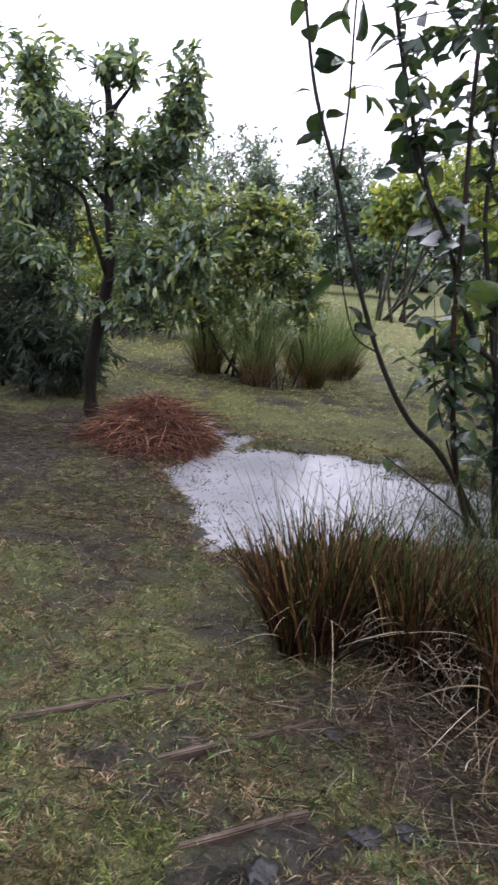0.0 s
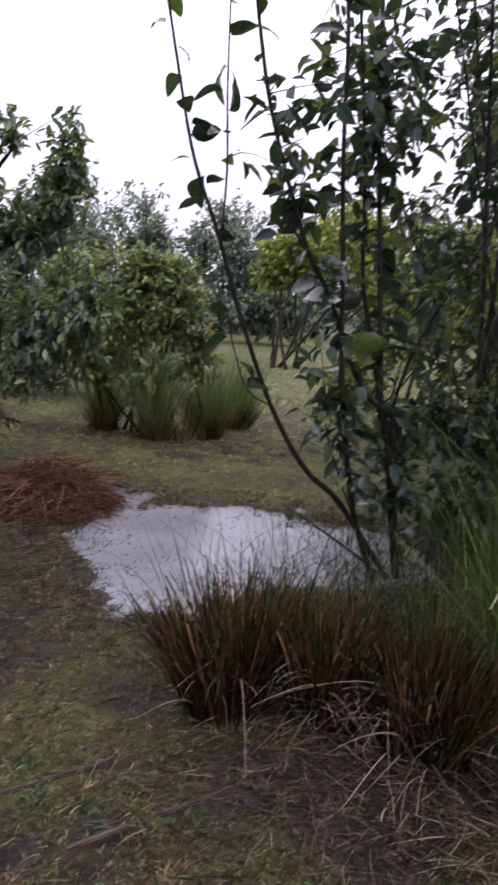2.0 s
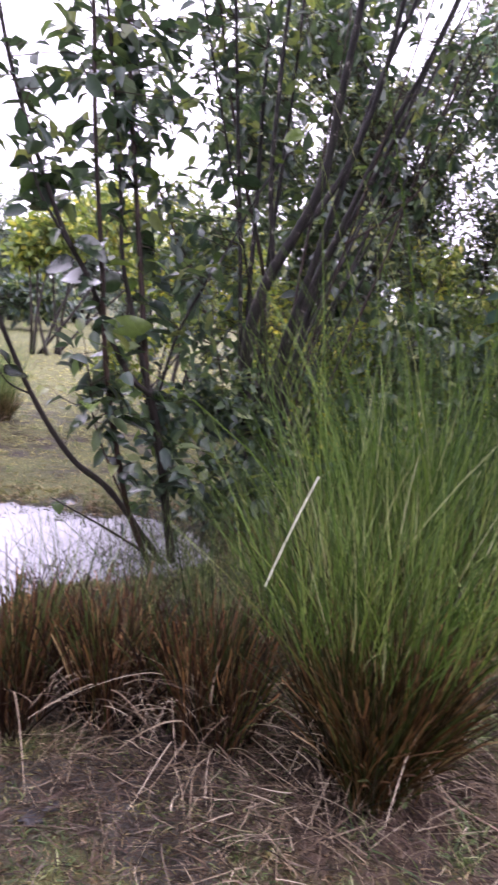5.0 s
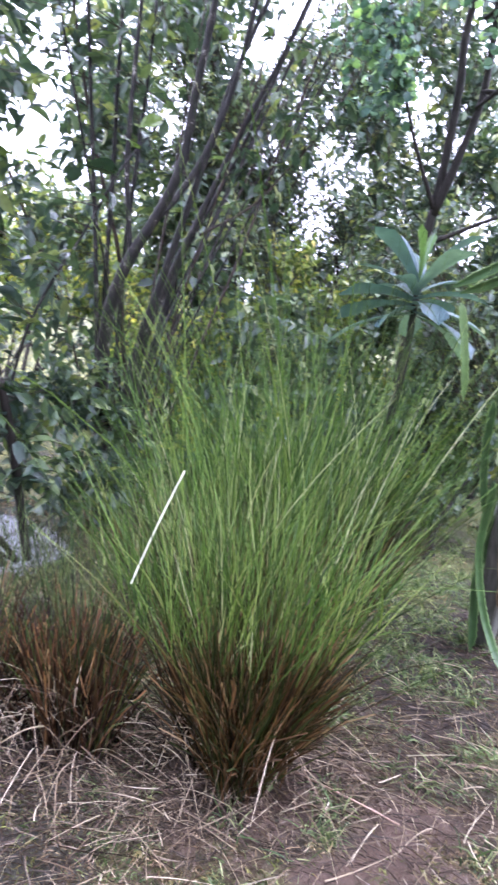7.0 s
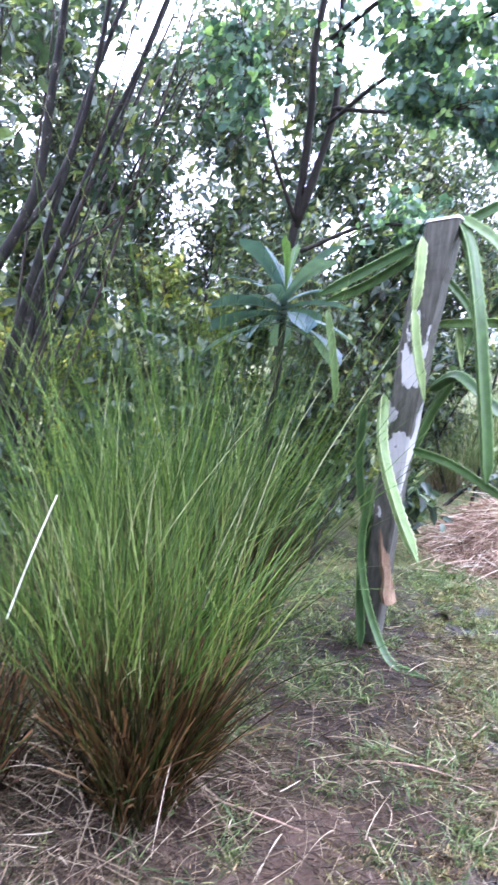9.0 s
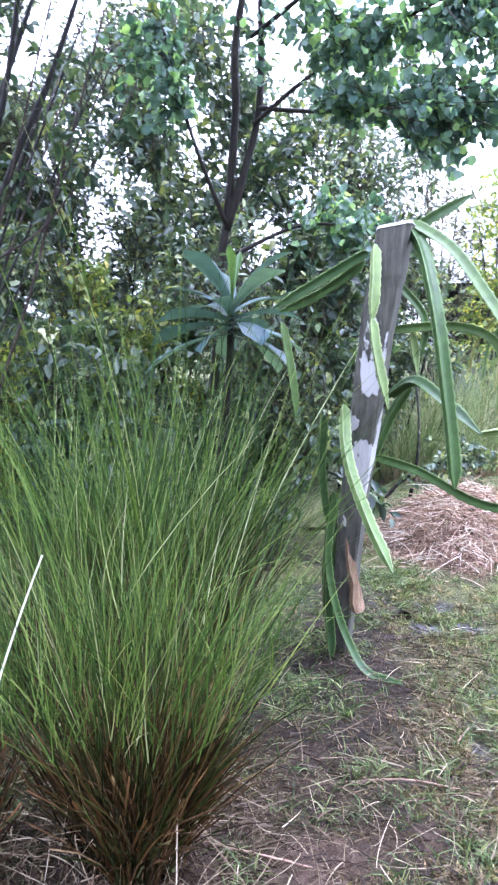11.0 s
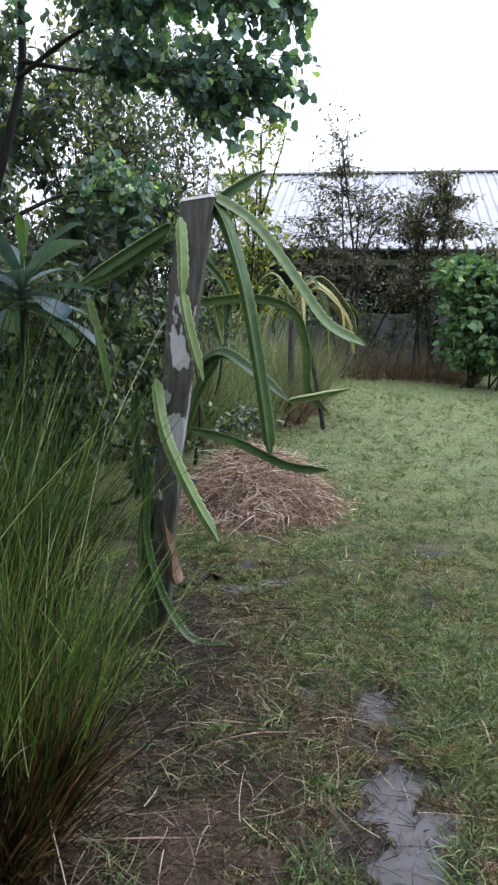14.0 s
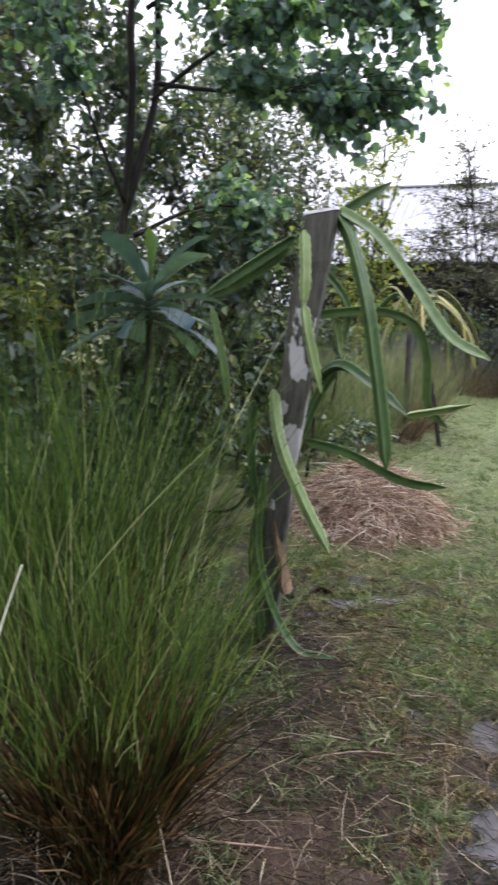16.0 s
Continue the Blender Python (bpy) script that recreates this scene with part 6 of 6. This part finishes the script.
def cactus_post():
    post = thing("fence_post", "leaning weathered post with peeling pale patches", "post", (2.97, 4.16, 0.0))
    o = np.array([2.97, 4.16, 0.0])
    path = curve(np.array([(2.97, 4.16, -0.1), (2.84, 4.03, 0.7), (2.76, 3.93, 1.2), (2.72, 3.87, 1.56), (2.72, 3.805, 1.945)]) - o, 34)
    rng = np.random.default_rng(8)
    w = np.linspace(0.05, 0.066, 34) * (1 + 0.02 * rng.standard_normal(34))
    prof = np.array([(1, 0.8), (0.8, 1), (-0.8, 1), (-1, 0.8), (-1, -0.8), (-0.8, -1), (0.8, -1), (1, -0.8)])
    c, s = math.cos(0.35), math.sin(0.35)
    prof = prof @ np.array([(c, s), (-s, c)])
    v = np.zeros((34, 8, 3))
    v[:, :, :2] = path[:, None, :2] + w[:, None, None] * prof[None] * (1 + 0.02 * rng.standard_normal((34, 8, 1)))
    v[:, :, 2] = path[:, None, 2] - 0.18 * (v[:, :, 1] - path[:, None, 1])
    part("shaft", [(v, lathe_faces(34, 8))], PEELED_POST, post, smooth=False)
    top = v[-1]
    cap = np.stack([top + (top - top.mean(0)) * 0.06, top * 1.0 + (0, 0, 0.012) - (top - top.mean(0)) * 0.04])
    part("pale_top", [(cap, lathe_faces(2, 8))], CAP, post, "pale weathered end grain", smooth=False)

    r2 = np.random.default_rng(9)
    vv = []
    for q in np.linspace(0, 1, 9):
        wid = 0.042 * (1 - 0.45 * q)
        cx, cy, cz = -0.085 - 0.07 * q, -0.16 + 0.04 * q, 0.27 + 0.4 * q
        vv.append([(cx + wid * a + 0.004 * r2.standard_normal(), cy + 0.6 * wid * b + 0.004 * r2.standard_normal(), cz) for a, b in ((-1, -0.6), (0.2, -1), (1, -0.2), (0.7, 0.8), (-0.7, 0.9))])
    part("split_splint", [(np.array(vv), lathe_faces(9, 5))], SPLIT_WOOD, post, "split piece of light brown wood", smooth=False)

    plant = thing("climbing_cactus", "climbing cactus with three-winged green stems draped over a post", "cactus", (2.85, 4.02, 0.0))
    o = np.array([2.85, 4.02, 0.0])
    arms = [
        ([(2.74, 3.77, 1.97), (2.71, 3.68, 1.85), (2.65, 3.58, 1.63), (2.65, 3.53, 1.4), (2.67, 3.49, 1.14), (2.68, 3.47, 0.97)], 0.062, CACTUS),
        ([(2.75, 3.76, 1.97), (2.77, 3.59, 1.86), (2.77, 3.42, 1.66), (2.76, 3.28, 1.49), (2.78, 3.13, 1.41)], 0.05, CACTUS),
        ([(2.77, 3.77, 1.95), (2.87, 3.71, 2.02), (3.01, 3.64, 2.1)], 0.05, CACTUS),
        ([(2.66, 3.9, 1.86), (2.49, 3.99, 1.75), (2.31, 4.08, 1.63)], 0.05, CACTUS),
        ([(2.74, 3.96, 1.83), (2.61, 4.09, 1.7), (2.48, 4.19, 1.62)], 0.05, CACTUS),
        ([(2.61, 3.83, 1.88), (2.57, 3.8, 1.73), (2.55, 3.79, 1.57)], 0.05, CACTUS_PALE),
        ([(2.55, 3.79, 1.6), (2.55, 3.76, 1.46), (2.57, 3.71, 1.26)], 0.045, CACTUS_PALE),
        ([(2.65, 3.97, 1.25), (2.56, 3.88, 1.05), (2.52, 3.75, 0.84), (2.52, 3.62, 0.64)], 0.055, CACTUS_PALE),
        ([(2.76, 3.87, 1.03), (2.77, 3.67, 1.0), (2.81, 3.45, 0.91), (2.86, 3.28, 0.89)], 0.045, CACTUS),
        ([(2.84, 3.88, 1.28), (2.84, 3.76, 1.35), (2.8, 3.61, 1.29), (2.81, 3.44, 1.17)], 0.055, CACTUS),
        ([(2.82, 3.46, 1.17), (2.85, 3.33, 1.2), (2.88, 3.21, 1.23)], 0.035, CACTUS_PALE),
        ([(2.83, 3.86, 1.75), (2.94, 3.79, 1.61), (2.94, 3.79, 1.44)], 0.04, CACTUS),
        ([(2.82, 3.87, 1.56), (2.99, 3.68, 1.58), (3.0, 3.5, 1.53), (3.02, 3.44, 1.38), (3.03, 3.43, 1.2), (3.05, 3.35, 1.1)], 0.045, CACTUS),
        ([(2.88, 3.8, 1.33), (2.89, 3.89, 1.19), (2.86, 3.96, 0.99), (2.81, 4.04, 0.8)], 0.05, CACTUS),
        ([(2.73, 4.06, 0.85), (2.73, 4.08, 0.56), (2.75, 4.05, 0.35), (2.78, 3.99, 0.17), (2.79, 3.88, 0.04), (2.81, 3.71, 0.04)], 0.045, CACTUS),
        ([(2.45, 4.15, 1.58), (2.47, 4.11, 1.38), (2.49, 4.09, 1.19)], 0.04, CACTUS),
        ([(2.88, 4.12, 0.8), (2.89, 4.2, 0.44), (2.91, 4.17, 0.0)], 0.05, CACTUS),
        ([(2.8, 4.05, 0.75), (2.8, 4.12, 0.4), (2.83, 4.1, 0.0)], 0.055, CACTUS),
        ([(2.92, 3.83, 1.55), (2.94, 3.8, 1.37)], 0.045, CACTUS_PALE),
        ([(2.62, 4.05, 1.2), (2.66, 4.08, 0.95), (2.72, 4.08, 0.7)], 0.045, CACTUS),
    ]
    for p, wd, m in arms:
        part("cactus_stem", cactus_arm(np.array(p) - o, 1.1 * wd, m), m, plant)


cactus_post()


def far_cactus():
    rng = np.random.default_rng(66)
    x, y = 8.2, 5.3
    post = thing("fence_post", "short weathered post under a yellowing cactus", "post", (x, y, -0.02))
    part("shaft", [tube(np.array([(0, 0, -0.1), (0.0, 0.02, 0.7), (0.02, 0.03, 1.3)]), 0.04, 0.036, 9, 16, 0.03, rng)], POST, post)
    stick = thing("plant_stake", "dark leaning stick beside the yellowing cactus", "stake", (x - 0.1, y - 0.45, 0.0))
    part("stick", [tube(np.array([(0, 0, -0.04), (0.0, 0.1, 0.5), (0.0, 0.22, 1.0)]), 0.03, 0.025, 7, 10, 0.05, rng)], STAKE, stick)
    plant = thing("climbing_cactus", "yellowing climbing cactus arching over a short post", "cactus", (x, y, 0.0))
    for k in range(16):
        a = rng.uniform(0, 6.28)
        r, up, drop = rng.uniform(0.3, 0.75), rng.uniform(0.1, 0.4), rng.uniform(0.1, 0.7)
        d = np.array([math.cos(a), math.sin(a), 0])
        z = rng.uniform(1.3, 1.55)
        skin = CACTUS_YELLOW if k % 3 else CACTUS
        arch = np.array([(0.03 * d[0], 0.03 * d[1], z), tuple(d * r * 0.45 + (0, 0, z + up)), tuple(d * r + (0, 0, z - 0.2 * drop)), tuple(d * r * 1.15 + (0, 0, z - drop))])
        part("cactus_stem", cactus_arm(arch, 0.045, skin, n=30), skin, plant)
    part("cactus_stem", cactus_arm(np.array([(0.06, 0.05, 0.0), (0.07, 0.05, 0.8), (0.03, 0.0, 1.5)]), 0.06, CACTUS, n=30), CACTUS, plant)


far_cactus()
for k, (x, y, h) in enumerate([(7.2, 6.3, 1.1), (8.6, 6.4, 1.2), (9.6, 6.2, 1.3), (10.4, 5.9, 1.0), (6.6, 6.0, 1.0), (7.6, 5.6, 0.95), (8.3, 5.45, 0.9), (9.1, 5.5, 0.95), (6.9, 5.75, 0.85)]):
    grass_clump("grass_clump", x, y, 0.28, 0.5, 1.25 * h, 80, 560, 260, (0.05 * math.sin(3 * k), -0.05), FIELD_TUFT if k % 3 else HEDGE_TUFT, "tall grass clump with dry leaves at the lawn edge", 110 + k, "clumps along the lawn edge", rust=TAN_STRAW)

# ---- far side of the lawn: barn, hedge and shrubs ----
def barn():
    o = Vector((15.6, 5.0, 0.0))
    house = thing("barn", "low barn with a pale corrugated metal roof", "barn", tuple(o))
    house.rotation_euler = (0, 0, radians(12.8))
    rng = np.random.default_rng(70)

    def box(x0, x1, y0, y1, z0, z1):
        v = np.array([(x, y, z) for x in (x0, x1) for y in (y0, y1) for z in (z0, z1)])
        f = [(0, 1, 3), (0, 3, 2), (4, 6, 7), (4, 7, 5), (0, 4, 5), (0, 5, 1), (2, 3, 7), (2, 7, 6), (0, 2, 6), (0, 6, 4), (1, 5, 7), (1, 7, 3)]
        return v, np.array(f)

    y0, y1 = -11.0, 5.2
    part("low_wall", [box(0.5, 0.65, y0, y1, -0.1, 1.15)], BARN_GREY, house, "grey block half wall", smooth=False)
    part("rear_wall", [box(9.2, 9.35, y0, y1, -0.1, 2.5)], BARN_DARK, house, smooth=False)
    for ye in (y0, y1 - 0.12):
        part("end_wall", [box(0.66, 9.19, ye, ye + 0.12, -0.1, 2.5)], BARN_DARK, house, smooth=False)
    for y in np.linspace(y0 + 0.1, y1 - 0.2, 7):
        part("roof_post", [box(0.3, 0.44, y, y + 0.14, -0.1, 2.46)], BARN_DARK, house, smooth=False)
    part("eave_beam", [box(0.2, 0.48, y0, y1, 2.3, 2.47)], BARN_DARK, house, smooth=False)
    for sx, xa, za, xb, zb in ((1, -0.15, 2.5, 4.9, 4.72), (-1, 9.9, 2.5, 4.95, 4.72)):
        y = np.arange(y0 - 0.4, y1 + 0.4, 0.0275)
        wave = 0.045 * (np.abs((y / 0.22) % 1 - 0.5) < 0.13)
        a = np.stack([np.full_like(y, xa), y, za + wave], 1)
        b = np.stack([np.full_like(y, xb), y, zb + wave], 1)
        n = len(y)
        k = np.arange(n - 1)
        v = np.concatenate([a, b, a - (0, 0, 0.02), b - (0, 0, 0.02)])
        f = [np.stack([k, k + 1, k + 1 + n], 1), np.stack([k, k + 1 + n, k + n], 1)]
        f += [np.stack([k + 2 * n, k + 1 + 3 * n, k + 1 + 2 * n], 1), np.stack([k + 2 * n, k + 3 * n, k + 1 + 3 * n], 1)]
        f += [np.stack([k, k + 2 * n, k + 1 + 2 * n], 1), np.stack([k, k + 1 + 2 * n, k + 1], 1)]
        part("roof", [(v, np.concatenate(f))], ROOF, house, "pale corrugated sheet roof", smooth=False)
    part("ridge_cap", [box(4.78, 5.08, y0 - 0.4, y1 + 0.4, 4.73, 4.77)], ROOF, house, smooth=False)


barn()
bush("mulberry_bush", "broad bush with large bright green leaves", "bush", 13.0, 3.55, [(0, 0, 1.25, 1.0, 1.0, 0.6, 190), (0, 0.3, 1.95, 0.8, 0.7, 0.4, 110), (-0.3, -0.7, 1.75, 0.9, 0.9, 0.6, 150), (0, -0.1, 0.75, 0.8, 0.9, 0.45, 130)], 0.15, MULBERRY_LEAF, 12, 91, 8, 0.75, shape=(1.0, 0.75), lie=0.4)
bush("sparse_tree", "thin dark tree with sparse leaves before the barn", "tree", 13.6, 6.2, [(0, 0.2, 2.6, 0.9, 1.6, 0.8, 210), (0.2, 0.4, 3.5, 0.7, 1.1, 0.7, 90), (0, -0.5, 1.9, 0.9, 1.4, 0.6, 150), (0, 0.2, 4.5, 0.3, 0.8, 0.8, 26), (0, -0.7, 3.3, 0.6, 1.0, 0.6, 50)], 0.085, HAZY_LEAF, 8, 92, 6, 0.5, stem_r=0.034, reach=1.4)
bush("sparse_tree", "bare-branched small tree with flat leaf sprays", "tree", 14.0, 4.6, [(0, 0, 2.75, 0.8, 1.3, 0.16, 110), (0, 0.1, 3.3, 0.6, 1.0, 0.12, 90), (0, 0.1, 3.75, 0.4, 0.6, 0.1, 50), (0, -0.6, 2.3, 0.9, 1.4, 0.25, 150), (0, 0, 1.7, 0.8, 1.2, 0.5, 120), (0, 0.2, 3.0, 0.7, 1.2, 0.3, 90)], 0.09, HAZY_LEAF, 12, 93, 6, 0.45, stem_r=0.034, reach=1.4, droop=0.1, lie=0.85)
bush("sparse_tree", "light green tree with sparse leaves behind the post", "tree", 12.8, 7.7, [(0, 0, 2.4, 0.9, 1.1, 0.9, 110), (0, 0.2, 3.6, 0.6, 0.8, 0.8, 60), (0, 0, 1.3, 1, 1.2, 0.8, 100), (0, -0.3, 4.4, 0.4, 0.5, 0.5, 18)], 0.12, YELLOW_LEAF, 9, 94, 12, 0.5, stem_r=0.03, reach=0.9)
bush("sparse_tree", "grey-green tree with airy twigs behind the post", "tree", 13.2, 9.0, [(0, 0, 2.6, 0.9, 1.2, 1.0, 110), (0, 0.2, 3.9, 0.6, 0.9, 0.8, 60), (0, -0.3, 1.3, 1, 1.2, 0.8, 100)], 0.11, HAZY_LEAF, 9, 97, 14, 0.5, stem_r=0.03, reach=1.0)
bush("shrub", "dark grey-green shrub against the barn wall", "shrub", 14.3, 5.7, [(0, 0, 0.8, 0.6, 1.0, 0.6, 60), (0, -0.8, 1.1, 0.6, 0.7, 0.6, 40), (0, 0.9, 1.3, 0.6, 0.9, 0.7, 90)], 0.11, SHRUB_LEAF, 9, 95, 8, 0.45, reach=0.8)
bush("shrub", "dark hedge shrub beside the bright bush", "shrub", 14.2, 1.2, [(0, 0, 0.9, 0.8, 1.2, 0.8, 130), (0, -1.4, 1.2, 0.8, 1.2, 0.9, 130)], 0.14, SHRUB_LEAF, 9, 96, 8, 0.45, reach=0.8)
for k, (x, y, h) in enumerate([(13.6, 4.4, 0.9), (13.7, 5.0, 0.9), (13.4, 5.7, 1.0), (13.2, 6.5, 1.1), (12.8, 7.2, 1.2), (13.7, 3.9, 0.8), (11.8, 6.9, 1.2)]):
    grass_clump("grass_clump", x, y, 0.35, 0.4, h, 160, 320, 140, (-0.05, 0), HEDGE_TUFT, "tall brownish grass along the barn hedge", 120 + k, "grass along the hedge")


# ---- distant trees that close the place ----
def far_trees():
    rng = np.random.default_rng(99)
    for k in range(14):  # a closed row beyond the pond
        x = -9 + 1.25 * k + rng.uniform(-0.5, 0.5)
        h = rng.uniform(3.6, 4.9)
        bush("far_tree", "leafy tree in the far row, haze in its leaf colour", "tree", x, 30 + rng.uniform(-1, 1), [(0, 0, h * 0.35, 1.3, 1, h * 0.35, 90), (rng.normal(0, 0.3), 0, h * 0.7, 1.1, 1, h * 0.28, 90)], 0.22, FAR_LEAF, 14, 300 + k, 5, 0.5, simple=True, stem_r=0.08, reach=1.5, group="far tree row")
    for k in range(48):
        a = radians(-170 + k * 7.4 + rng.uniform(-3, 3))
        r = rng.uniform(38, 48) if -60 < math.degrees(a) < 45 else rng.uniform(26, 40)
        if 50 < math.degrees(a) < 105:
            r = rng.uniform(40, 48)
        h = rng.uniform(5.5, 8.5)
        w = h * rng.uniform(0.4, 0.6)
        n = 70
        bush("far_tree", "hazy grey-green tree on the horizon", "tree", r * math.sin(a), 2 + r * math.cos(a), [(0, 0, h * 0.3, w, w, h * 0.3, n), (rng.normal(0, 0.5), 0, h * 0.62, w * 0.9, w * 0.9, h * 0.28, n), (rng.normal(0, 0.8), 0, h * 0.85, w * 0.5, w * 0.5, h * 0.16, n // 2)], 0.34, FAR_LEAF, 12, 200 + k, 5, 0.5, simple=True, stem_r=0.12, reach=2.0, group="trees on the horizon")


far_trees()
